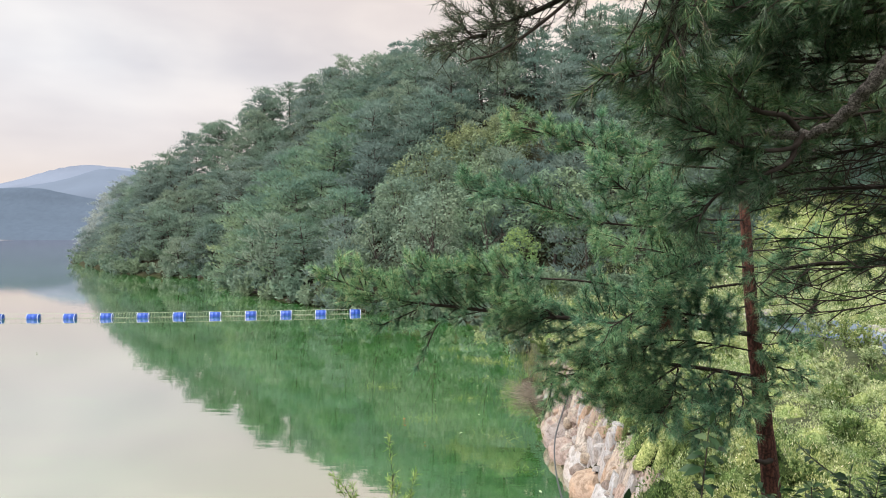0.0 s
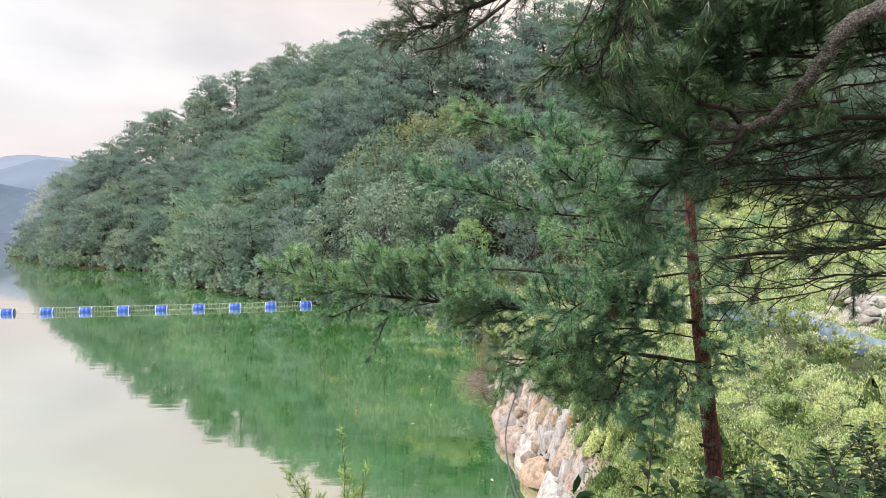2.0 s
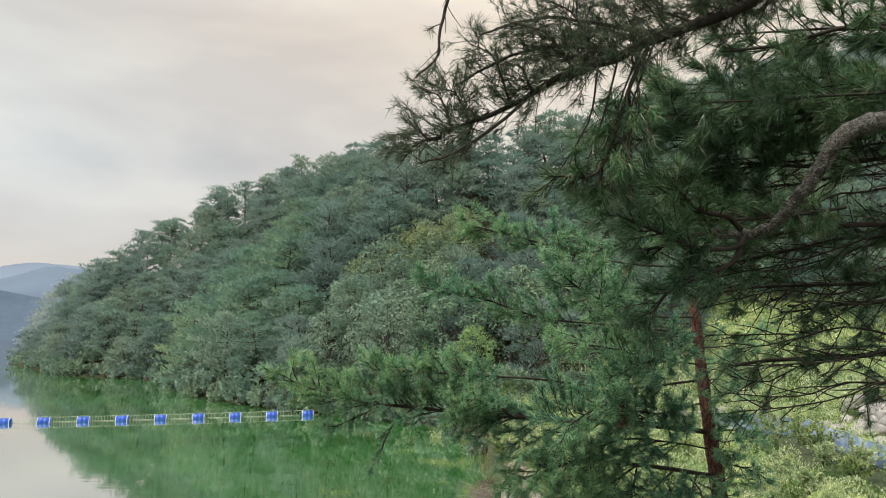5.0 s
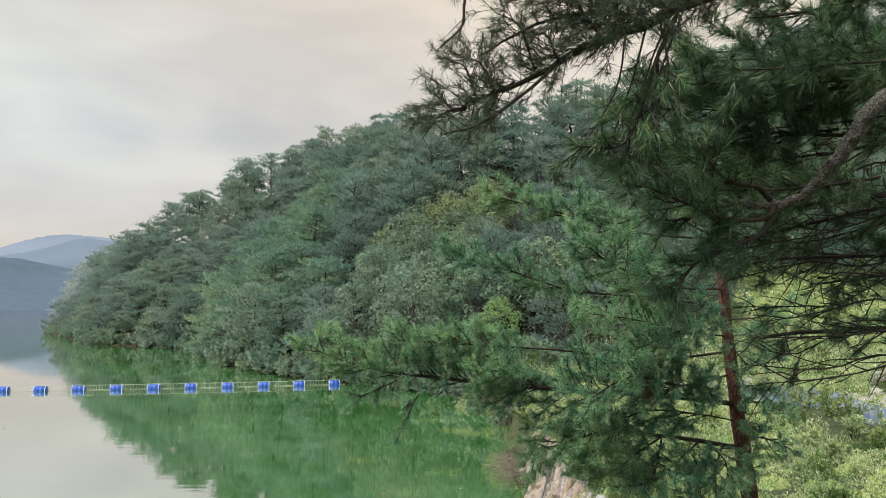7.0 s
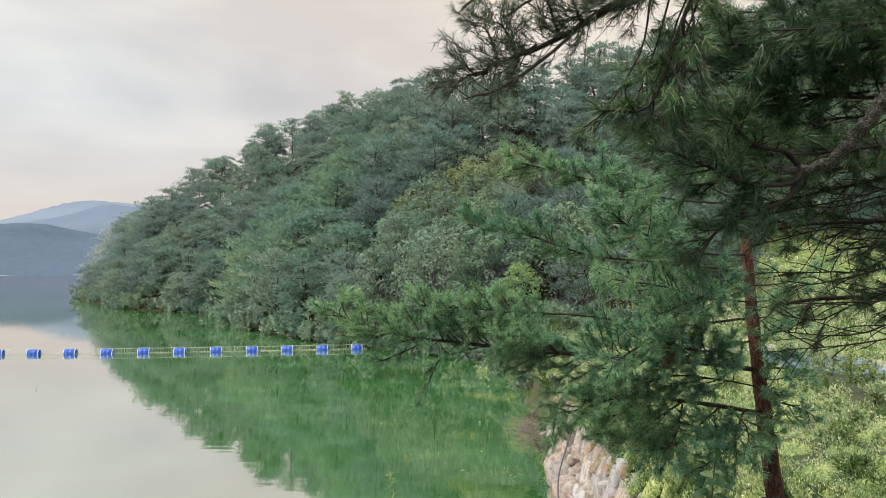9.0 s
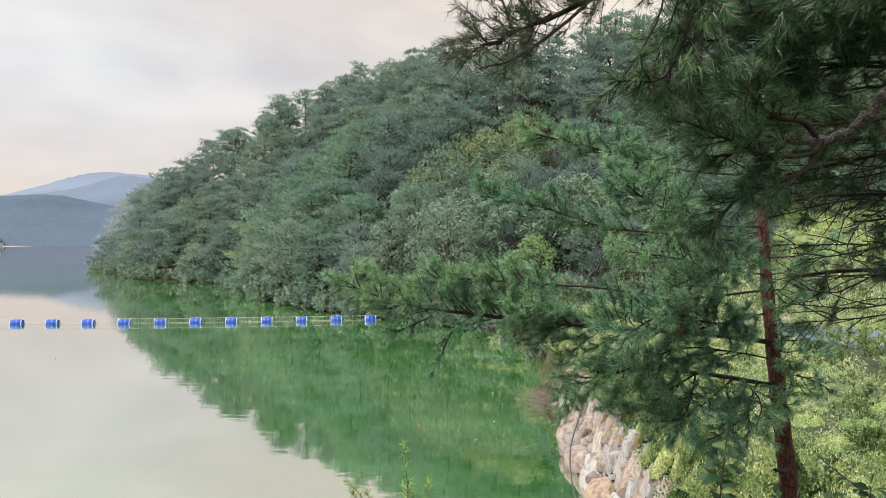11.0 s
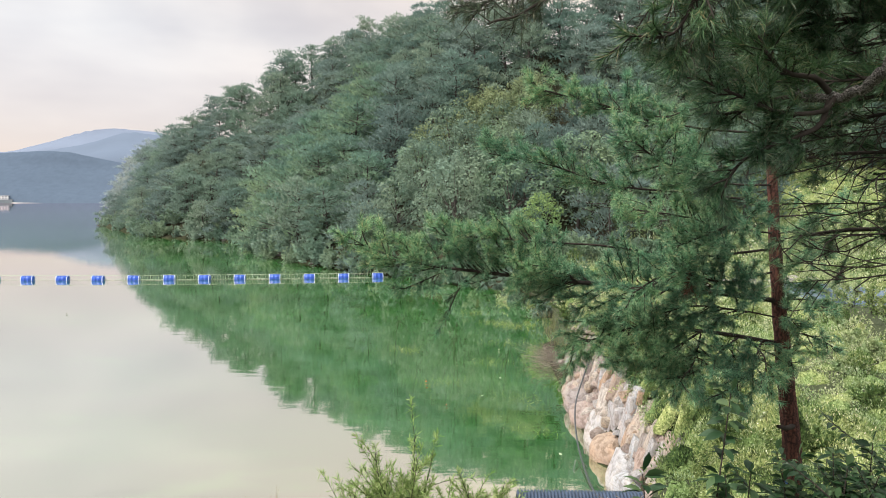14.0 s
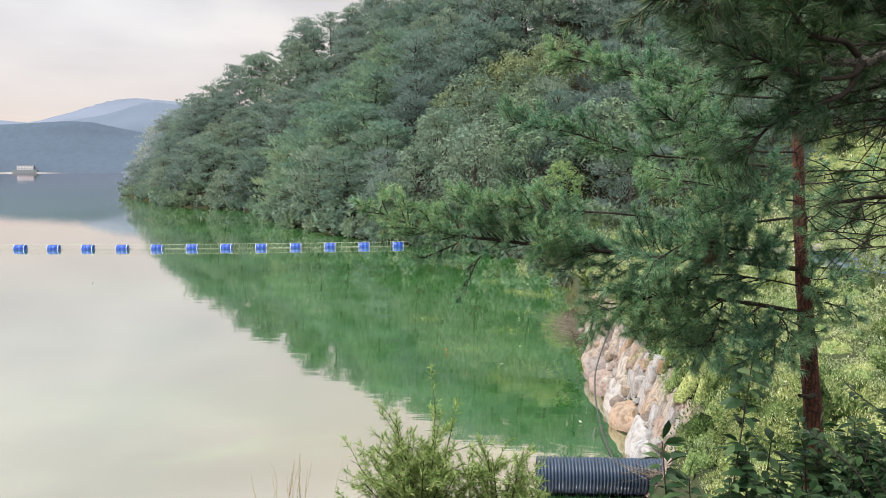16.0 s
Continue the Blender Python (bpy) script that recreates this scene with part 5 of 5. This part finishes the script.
for k, (x, y, h) in enumerate([(4.35, 12.2, 0.75), (4.5, 13.6, 0.9), (4.45, 15.2, 0.85), (4.7, 17.0, 0.8), (5.3, 14.4, 0.7), (4.6, 20.2, 0.9), (5.6, 11.6, 0.6), (6.6, 13.2, 0.6), (8.2, 15.0, 0.7), (4.7, 22.6, 0.8)]):
    shrub("bush", "dull dark green bush on top of the boulder wall" if x < 5 else "dull dark green bush among lighter weeds", on_ground(x, y), h, h * 0.85, 14, 0.07, 0.022, 220, m_weed_dark, 250 + k, group="dark bushes on the terrace", twigs=6)
rng = np.random.default_rng(41)
edge = SHORE[6:19]
run = np.r_[0, np.cumsum(np.hypot(*np.diff(edge, axis=0).T))]
proto = [shrub("bush", "dark green bush hanging over the waterline", (0, 0, 0), 2.6, 1.7, 9, 0.38, 0.21, 60, m_broad_hazed, 80 + k, group="bushes along the shore", twigs=6) for k in range(3)]
placed = 0
for d0 in np.arange(2.0, run[-1], 2.3):
    for inland in (-0.6, 2.2):
        x, y = np.interp(d0, run, edge[:, 0]), np.interp(d0, run, edge[:, 1])
        if y < 37:
            continue
        size = rng.uniform(0.8, 1.4) * (1.0 if y > 46 else 0.45)
        x, y = x + rng.uniform(-0.6, 0.6) + inland * 0.9, y + rng.uniform(-0.8, 0.8) + inland * 0.45
        m = pose(x, y, float(ground_height(x, y)) - 0.35, 0, 0, rng.uniform(0, 360)) @ Matrix.Diagonal((size, size, size, 1))
        t = proto[placed % 3] if placed < 3 else copy_thing(proto[placed % 3], m)
        t.matrix_basis = m
        placed += 1
for k, (x, y) in enumerate([(15, 51), (18, 51), (21, 53), (24, 53), (27.5, 55), (31, 56), (13.5, 46), (19.5, 47), (25, 49)]):
    shrub("bush", "bright yellow-green bush at the foot of the wood", on_ground(x, y, -0.3), rng.uniform(1.6, 3.2), 1.9, 12, 0.26, 0.15, 110, m_weed, 180 + k, group="bushes at the wood's edge")

for k, (x, y) in enumerate([(5.8, 47.5), (8.5, 48), (12, 48.5), (10, 45), (7.0, 44), (5.6, 41), (9, 41), (12, 43)]):
    shrub("bush", "dull green bush in the shade below the wood", on_ground(x, y, -0.3), rng.uniform(1.6, 2.8), 1.9, 12, 0.24, 0.13, 110, m_broad_hazed, 210 + k, group="bushes at the wood's edge")

for k, (x, y, h) in enumerate([(3.9, 28.2, 0.8), (4.0, 30.2, 0.9), (4.3, 32.4, 1.0), (4.6, 34.6, 1.1), (4.8, 37.0, 1.2), (5.0, 39.6, 1.3)]):
    shrub("bush", "scrubby dark bush on the bank behind the drift heap", on_ground(x, y, -0.1), h, h * 0.8, 14, 0.09, 0.03, 200, m_weed_dark, 270 + k, group="scrub along the bank", twigs=6)


def sapling(name, label, foot, tips, leaf_len, leaf_w, gap, mat, seed, whorl=3):
    """Upright stems with broad leaves in spirals, each stem and each stem's leaves a part."""
    rng = np.random.default_rng(seed)
    root = new(name)
    for tip in tips:
        tip = np.array(tip, float) - np.array(foot)
        base = rng.normal(size=3) * np.array([0.03, 0.03, 0])
        tw = curve_points([base, tip * 0.5 + rng.normal(size=3) * 0.04, tip], 10)
        tb = Tubes()
        tb.add(tw, np.linspace(0.007, 0.0025, 10), 6)
        part("stem", tb.mesh("stem", m_twig), root)
        ln = np.linalg.norm(tip)
        ps, ds = [], []
        for u in np.arange(0.25, 1.0, gap / ln):
            c = np.array([np.interp(u, np.linspace(0, 1, 10), tw[:, i]) for i in range(3)])
            for j in range(whorl):
                a = rng.uniform(0, 2 * np.pi)
                ps.append(c)
                ds.append((np.cos(a), np.sin(a), rng.uniform(-0.2, 0.7)))
        ps.append(tw[-1])
        ds.append((0.2, 0, 1))
        v, f = broad_leaves(np.array(ps), np.array(ds), leaf_len, leaf_w, rng)
        part("foliage", smooth(mesh_np("foliage", v, f, mat)), root)["kind"] = "stuff"
    root.matrix_basis = pose(*foot)
    return tagged(root, label, "sapling")


def broad_leaves(p, d, length, width, rng):
    """Broad curved leaves of six faces, pointed at both ends and folded along the rib."""
    n = len(p)
    d = unit(d)
    side = unit(np.cross(d, np.array([0, 0, 1.0]) + 0.35 * rng.normal(size=d.shape)))
    nor = np.cross(side, d)
    ln = length * rng.uniform(0.6, 1.15, (n, 1))
    prof = [(0.0, 0.05), (0.3, 0.85), (0.62, 0.95), (1.0, 0.03)]
    rows = []
    for u, w in prof:
        mid = p + d * ln * (0.12 + u) - np.array([0, 0, 1.0]) * ln * 0.25 * u * u
        half = side * ln * width / length * 0.5 * w
        rows += [mid - half + nor * ln * 0.06 * w, mid, mid + half + nor * ln * 0.06 * w]
    v = np.stack(rows, 1).reshape(-1, 3)
    quad = np.array([(r * 3 + c, r * 3 + c + 1, r * 3 + c + 4, r * 3 + c + 3) for r in range(3) for c in range(2)])
    f = (np.arange(n)[:, None, None] * 12 + quad[None]).reshape(-1, 4)
    return v, f


sapling("sapling", "dark broad-leaved sapling with glossy leaves on the bank", on_ground(1.08, 3.4, 0.0), [(1.21, 3.4, 5.11), (1.18, 3.35, 4.75), (1.33, 3.45, 4.72), (1.1, 3.3, 4.6)], 0.1, 0.046, 0.032, m_glossleaf, 61)
sapling("sapling", "dark broad-leaved sapling spreading low on the bank", on_ground(0.98, 3.4, 0.0), [(0.82, 3.4, 4.73), (0.92, 3.3, 4.6), (0.75, 3.3, 4.5), (1.0, 3.2, 4.48)], 0.11, 0.046, 0.034, m_glossleaf, 62)
sapling("sapling", "dark leafy sapling below the pine trunk", on_ground(1.7, 3.6, 0.0), [(1.55, 3.6, 4.62), (1.75, 3.5, 4.58), (1.9, 3.7, 4.66), (1.65, 3.4, 4.5), (2.0, 3.5, 4.6), (1.45, 3.4, 4.42)], 0.085, 0.038, 0.028, m_glossleaf, 63)
sapling("sapling", "dark leafy sapling hiding the foot of the pine", on_ground(1.95, 3.9, 0.0), [(1.66, 3.7, 4.72), (1.55, 3.7, 4.74), (1.85, 3.75, 4.72), (2.1, 3.85, 4.74), (2.3, 3.7, 4.68), (1.72, 3.8, 4.66), (2.0, 3.6, 4.66), (1.6, 3.6, 4.6)], 0.085, 0.036, 0.026, m_glossleaf, 66)
sapling("sapling", "leafy dark green undergrowth on the bank", on_ground(1.3, 3.3, 0.0), [(1.2, 3.3, 4.5), (1.35, 3.2, 4.55), (1.5, 3.4, 4.5), (1.1, 3.2, 4.4), (1.6, 3.2, 4.5), (1.4, 3.5, 4.6)], 0.09, 0.042, 0.03, m_glossleaf, 64)


def pinnate_shrub(label, foot, fronds, seed, tall):
    """Long arching stalks with paired leaflets; every frond is a part."""
    rng = np.random.default_rng(seed)
    root = new("sumac_shrub")
    for k in range(fronds):
        a = rng.uniform(0, 2 * np.pi)
        r, h = rng.uniform(0.15, 0.6), rng.uniform(0.6, 1.4) * tall
        tip = np.array([np.cos(a) * r, np.sin(a) * r * 0.7, h])
        tw = curve_points([(0, 0, 0), tip * np.array([0.35, 0.35, 0.75]), tip], 10)
        tb = Tubes()
        tb.add(tw, np.linspace(0.006, 0.002, 10), 5)
        stalk = part("frond", tb.mesh("frond", m_twig), root)
        t = unit(np.gradient(tw, axis=0))
        ps, ds = [], []
        for u in np.linspace(0.35, 1.0, 22):
            c = np.array([np.interp(u, np.linspace(0, 1, 10), tw[:, i]) for i in range(3)])
            tt = np.array([np.interp(u, np.linspace(0, 1, 10), t[:, i]) for i in range(3)])
            out = unit(np.cross(tt, (0, 0, 1)) + 1e-6)
            for sgn in (-1, 1):
                ps.append(c)
                ds.append(out * sgn + tt * 0.5 + rng.normal(size=3) * 0.12)
        v, f = broad_leaves(np.array(ps), np.array(ds), 0.085, 0.028, rng)
        part("leaf_spray", smooth(mesh_np("leaf_spray", v, f, m_glossleaf)), stalk)["kind"] = "stuff"
    root.matrix_basis = pose(*foot)
    return tagged(root, label, "shrub", "sumac shrubs on the bank")


for k, (x, y) in enumerate([(2.1, 3.6), (2.4, 3.75), (2.0, 4.2), (2.5, 4.4), (1.75, 4.0), (2.8, 4.0), (2.3, 3.4), (2.95, 4.6), (1.95, 3.3)]):
    pinnate_shrub("dark green shrub with feathery paired leaflets on the bank", on_ground(x, y, 0.0), 20, 71 + k, 1.2 if x > 2.3 else 0.95)


# ---------------------------------------------------------------- reeds, driftwood, water weeds
def reeds(name, label, spot, count, spread, height, mat, seed, lie=0.0):
    rng = np.random.default_rng(seed)
    tb = Tubes()
    for k in range(count):
        b0 = np.array([rng.normal() * spread[0], rng.normal() * spread[1], 0.02])
        h = height * rng.uniform(0.4, 1.1)
        flat = rng.uniform(-1, 1, 2) * (0.25 + lie * 3) * h
        tip = b0 + np.array([flat[0], flat[1], h * (1 - lie) + 0.05 * lie * rng.uniform(0, 3)])
        tb.add(curve_points([b0, b0 + (tip - b0) * 0.5 + rng.normal(size=3) * 0.04 * h, tip], 4), np.linspace(0.006, 0.002, 4), 3)
    ob = new(name, tb.mesh(name, mat))
    ob.matrix_basis = pose(*spot)
    return tagged(ob, label, "plants", kind="stuff")


reeds("reeds", "thin dry brown reeds standing in shallow water", (-2.95, 10.0, 0.3), 190, (0.2, 0.2), 0.75, m_dry, 91)
reeds("reeds", "sparse dry stalks standing in the water", (-3.5, 13.0, 0.0), 16, (0.25, 0.2), 0.75, m_dry, 92)
reeds("driftwood", "heap of dry reeds and twigs washed against the wall", (3.2, 27.0, 0.16), 620, (0.3, 0.9), 0.36, m_drift, 93, 0.75)
reeds("driftwood", "small tangle of dry twigs by the pipe", (3.0, 13.0, 0.5), 90, (0.15, 0.2), 0.5, m_drift, 94, 0.7)
reeds("shore_grass", "pale dry grass along the foot of the bank", (3.9, 30.5, 0.35), 420, (0.35, 2.2), 0.6, m_plume, 97)
for k, (x, y, c) in enumerate([(1.5, 35.5, 150), (2.2, 34.6, 150), (-2.3, 29.0, 80), (-0.8, 24.1, 60), (0.9, 27.0, 60), (1.7, 22.0, 40), (0.4, 38.5, 80), (1.6, 30.5, 50), (2.0, 19.0, 40)]):
    reeds("water_weed", "tuft of pale weed at the water surface", (x, y, 0.0), c, (0.4, 0.3), 0.12, m_weed_mid, 95 + k, 0.4)
m_fallen = plain_material("orange_fallen_leaf", (0.45, 0.13, 0.05), 0.6, vary=0.3)
m_scrap = plain_material("pale_floating_scrap", (0.26, 0.32, 0.2), 0.6, vary=0.2)
rng = np.random.default_rng(17)
for k, (x, y) in enumerate([(-1.13, 23.4), (-0.47, 21.2), (-1.2, 23.9), (-12, 36.7), (-11.6, 36.5), (1.2, 24.5), (0.6, 22.2), (1.9, 25.4), (-0.2, 26.5), (1.0, 20.0), (-20, 37), (2.2, 17.2), (1.4, 29), (-3, 33)]):
    v, f = broad_leaves(np.zeros((1, 3)), np.array([[1.0, 0.2, 0.15]]), rng.uniform(0.1, 0.17), 0.07, rng)
    ob = new("floating_leaf", mesh_np("floating_leaf", v, f, m_fallen if k < 3 else m_scrap))
    ob.matrix_basis = pose(x, y, 0.045, 0, 0, rng.uniform(0, 360))
    tagged(ob, "orange fallen leaf floating on the green water" if k < 3 else "pale scrap of leaf floating on the water", "leaf", "floating leaves")


# ---------------------------------------------------------------- net fence and stone heap
m_net, n, l, b = nodes_of("blue_silt_net")
b.inputs["Base Color"].default_value = (0.16, 0.27, 0.55, 1)
b.inputs["Roughness"].default_value = 0.6
nz = noise_of(n, l, 2.5, 4.0)
nr = ramp(n, [(0.35, (0.14, 0.22, 0.44)), (0.65, (0.33, 0.43, 0.64))])
l.new(nz.outputs["Fac"], nr.inputs["Fac"])
l.new(nr.outputs["Color"], b.inputs["Base Color"])
clear = n.new("ShaderNodeBsdfTransparent")
mxs = n.new("ShaderNodeMixShader")
mxs.inputs[0].default_value = 0.66
l.new(clear.outputs[0], mxs.inputs[1])
l.new(b.outputs[0], mxs.inputs[2])
l.new(mxs.outputs[0], n["Material Output"].inputs["Surface"])
m_post = plain_material("grey_blue_steel_post", (0.2, 0.25, 0.35), 0.5, 0.5)

fence = tagged(new("net_fence"), "low fence of blue netting on thin steel posts in the weeds", "fence")
tx, ty = track[:, 0], track[:, 1]
tz = ground_height(tx, ty)
rows = []
for q in np.linspace(0, 1, 6):
    bulge = 0.06 * np.sin(np.arange(64) * 0.9 + q * 2.0) * math.sin(q * math.pi)
    rows.append(np.stack([tx + bulge, ty + bulge * 0.5, tz + 0.02 + q * (0.72 - 0.05 * np.abs(np.sin(np.arange(64) * np.pi / 7)))], -1))
idx = np.arange(6 * 64).reshape(6, 64)
quads = np.stack([idx[:-1, :-1], idx[:-1, 1:], idx[1:, 1:], idx[1:, :-1]], -1).reshape(-1, 4)
part("netting", smooth(mesh_np("netting", np.vstack(rows), quads, m_net)), fence, "sagging translucent blue net")
tb = Tubes()
tb.add(rows[-1], np.full(64, 0.012), 5)
part("top_rope", tb.mesh("top_rope", m_scrap), fence)
for i in range(0, 64, 7):
    tb = Tubes()
    tb.add(np.array([(tx[i], ty[i], tz[i] - 0.1), (tx[i] + 0.01, ty[i], tz[i] + 0.4), (tx[i] + 0.02, ty[i], tz[i] + 0.8)]), [0.018, 0.018, 0.018], 6)
    part("post", tb.mesh("post", m_post), fence)

m_field, n, l, b = nodes_of("pale_field_stone")
info = n.new("ShaderNodeObjectInfo")
fr = ramp(n, [(0.0, (0.15, 0.14, 0.132)), (0.5, (0.26, 0.245, 0.233)), (1.0, (0.36, 0.35, 0.34))])
l.new(info.outputs["Random"], fr.inputs["Fac"])
fz = noise_of(n, l, 6.0, 5.0, 0.65)
fq = ramp(n, [(0.35, (0.65, 0.62, 0.58)), (0.6, (1.05, 1.05, 1.05))])
l.new(fz.outputs["Fac"], fq.inputs["Fac"])
l.new(mix_col(n, l, "MULTIPLY", 0.9, fr.outputs["Color"], fq.outputs["Color"]), b.inputs["Base Color"])
b.inputs["Roughness"].default_value = 0.85
bump(n, l, fz.outputs["Fac"], 0.5, 0.02, b)
pale = [boulder_mesh(s, 0) for s in range(40, 52)]
for me in pale:
    me.set_sharp_from_angle(angle=radians(70))
    me.materials.clear()
    me.materials.append(m_field)
heap = tagged(new("stone_heap"), "heap of rounded pale field stones behind the blue net", "stones")
rng = np.random.default_rng(23)
for k in range(200):
    u, across = rng.uniform(0, 1), rng.normal() * 0.8
    x, y = 17.2 + 6.0 * u + across, 25.6 + 10.5 * u - across * 0.5 + rng.normal() * 0.5
    big = rng.uniform(0.3, 0.78)
    h = float(ground_height(x, y)) + 0.1 + 0.75 * max(0, 1 - abs(across) / 1.3) * rng.uniform(0.1, 1.2)
    lay(x, y, h, big * rng.uniform(0.95, 1.3), big, big * rng.uniform(0.65, 0.9), rng.uniform(-15, 15), rng.uniform(-15, 15), rng.uniform(0, 360), heap, pale)
heap2 = tagged(new("stone_heap"), "scattered pale stones at the end of the terrace", "stones")
for k in range(40):
    x, y = rng.uniform(9.5, 17), rng.uniform(32.5, 37)
    s = rng.uniform(0.3, 0.8)
    lay(x, y, float(ground_height(x, y)) + 0.15, s * 1.2, s, s * 0.75, rng.uniform(-15, 15), rng.uniform(-15, 15), rng.uniform(0, 360), heap2, pale)


# ---------------------------------------------------------------- small things
hose = new("hose")
tb = Tubes()
tb.add(curve_points([(3.45, 20.6, 1.5), (3.2, 20.0, 1.2), (2.75, 18.4, 0.85), (2.68, 17.6, 0.25), (2.62, 15.6, 0.05), (2.7, 14.0, 0.04)], 30), np.full(30, 0.02), 8)
part("tube", tb.mesh("tube", plain_material("black_hose", (0.04, 0.045, 0.05), 0.5)), hose)
tagged(hose, "dark hose hanging down the boulder wall into the water", "hose")

ribbon = new("blue_ribbon", None)
bm = bmesh.new()
for k in range(9):
    a = k * 0.7
    w = 0.03 + 0.01 * math.sin(k * 1.3)
    bm.verts.new((0.05 * math.cos(a), 0.04 * math.sin(a), 0.14 - 0.03 * k - w))
    bm.verts.new((0.05 * math.cos(a) + 0.012, 0.04 * math.sin(a) + 0.01, 0.14 - 0.03 * k + w))
bm.verts.ensure_lookup_table()
for k in range(8):
    bm.faces.new((bm.verts[2 * k], bm.verts[2 * k + 1], bm.verts[2 * k + 3], bm.verts[2 * k + 2]))
part("strip", bm_mesh("strip", bm, plain_material("blue_plastic_film", (0.04, 0.13, 0.36), 0.45, vary=0.3), True), ribbon)
ribbon.matrix_basis = pose(2.66, 6.2, 3.55) @ Matrix.Diagonal((0.7, 0.7, 0.55, 1))
tagged(ribbon, "crumpled blue plastic ribbon caught at the pine's foot", "ribbon")

# far building on the opposite shore
m_white = plain_material("white_plaster", (0.68, 0.69, 0.7), 0.8, vary=0.06)
house = new("lakeside_building")


def block(name, x0, x1, y0, y1, z0, z1, mat, parent, bev=0.05):
    bm = bmesh.new()
    bmesh.ops.create_cube(bm, size=1.0)
    for v in bm.verts:
        v.co = Vector((x0 if v.co.x < 0 else x1, y0 if v.co.y < 0 else y1, z0 if v.co.z < 0 else z1))
    bmesh.ops.bevel(bm, geom=bm.edges[:], offset=bev, segments=1, affect="EDGES")
    return part(name, bm_mesh(name, bm, mat), parent)


block("wall", -9, 9, -5, 5, 0, 6.5, m_white, house)
block("roof", -9.6, 9.6, -5.6, 5.6, 6.5, 7.1, plain_material("grey_roof", (0.4, 0.4, 0.42), 0.7), house)
m_glass = plain_material("dark_window", (0.06, 0.07, 0.09), 0.2)
for k in range(5):
    for zz in (1.2, 4.2):
        block("window", -7.6 + k * 3.4, -5.8 + k * 3.4, -5.06, -4.9, zz, zz + 1.4, m_glass, house, 0.02)
block("foundation", -14, 14, -7, 9, -6.5, 0.0, plain_material("grassy_embankment", (0.17, 0.2, 0.22), 0.95, vary=0.2), house)
house.matrix_basis = pose(-349, 556, 2.6, 0, 0, 22) @ Matrix.Diagonal((0.58, 0.6, 0.42, 1))
tagged(house, "small white flat-roofed building on the far lake shore", "building")

m_shore_rock = plain_material("dark_shore_rock", (0.085, 0.082, 0.075), 0.9, vary=0.4, scale=1.2, relief=0.05)
rocks = tagged(new("shore_rocks"), "dark grey-brown rocks along the headland's waterline", "rocks")
rng = np.random.default_rng(29)
rock_me = []
for me in boulders[:4]:
    c = me.copy()
    c.materials.clear()
    c.materials.append(m_shore_rock)
    rock_me.append(c)
edge = SHORE[11:18]
run = np.r_[0, np.cumsum(np.hypot(*np.diff(edge, axis=0).T))]
for d0 in (15.0, 16.1, 24.5, 25.2, 26.8, 34.0, 41.2, 42.6, 43.4, 44.8, 46.0, 47.7, 48.3, 49.9, 51.5, 52.2, 53.6, 61.0, 67.5):
    ob = part("rock", rock_me[int(rng.integers(0, 4))], rocks)
    k = rng.uniform(0.45, 1.4)
    ob.matrix_basis = pose(np.interp(d0, run, edge[:, 0]) + rng.uniform(0.0, 0.9), np.interp(d0, run, edge[:, 1]) + rng.uniform(0.0, 0.6), rng.uniform(-0.05, 0.3), rng.uniform(-20, 20), rng.uniform(-20, 20), rng.uniform(0, 360)) @ Matrix.Diagonal((k * 1.5, k, k * 0.55, 1))
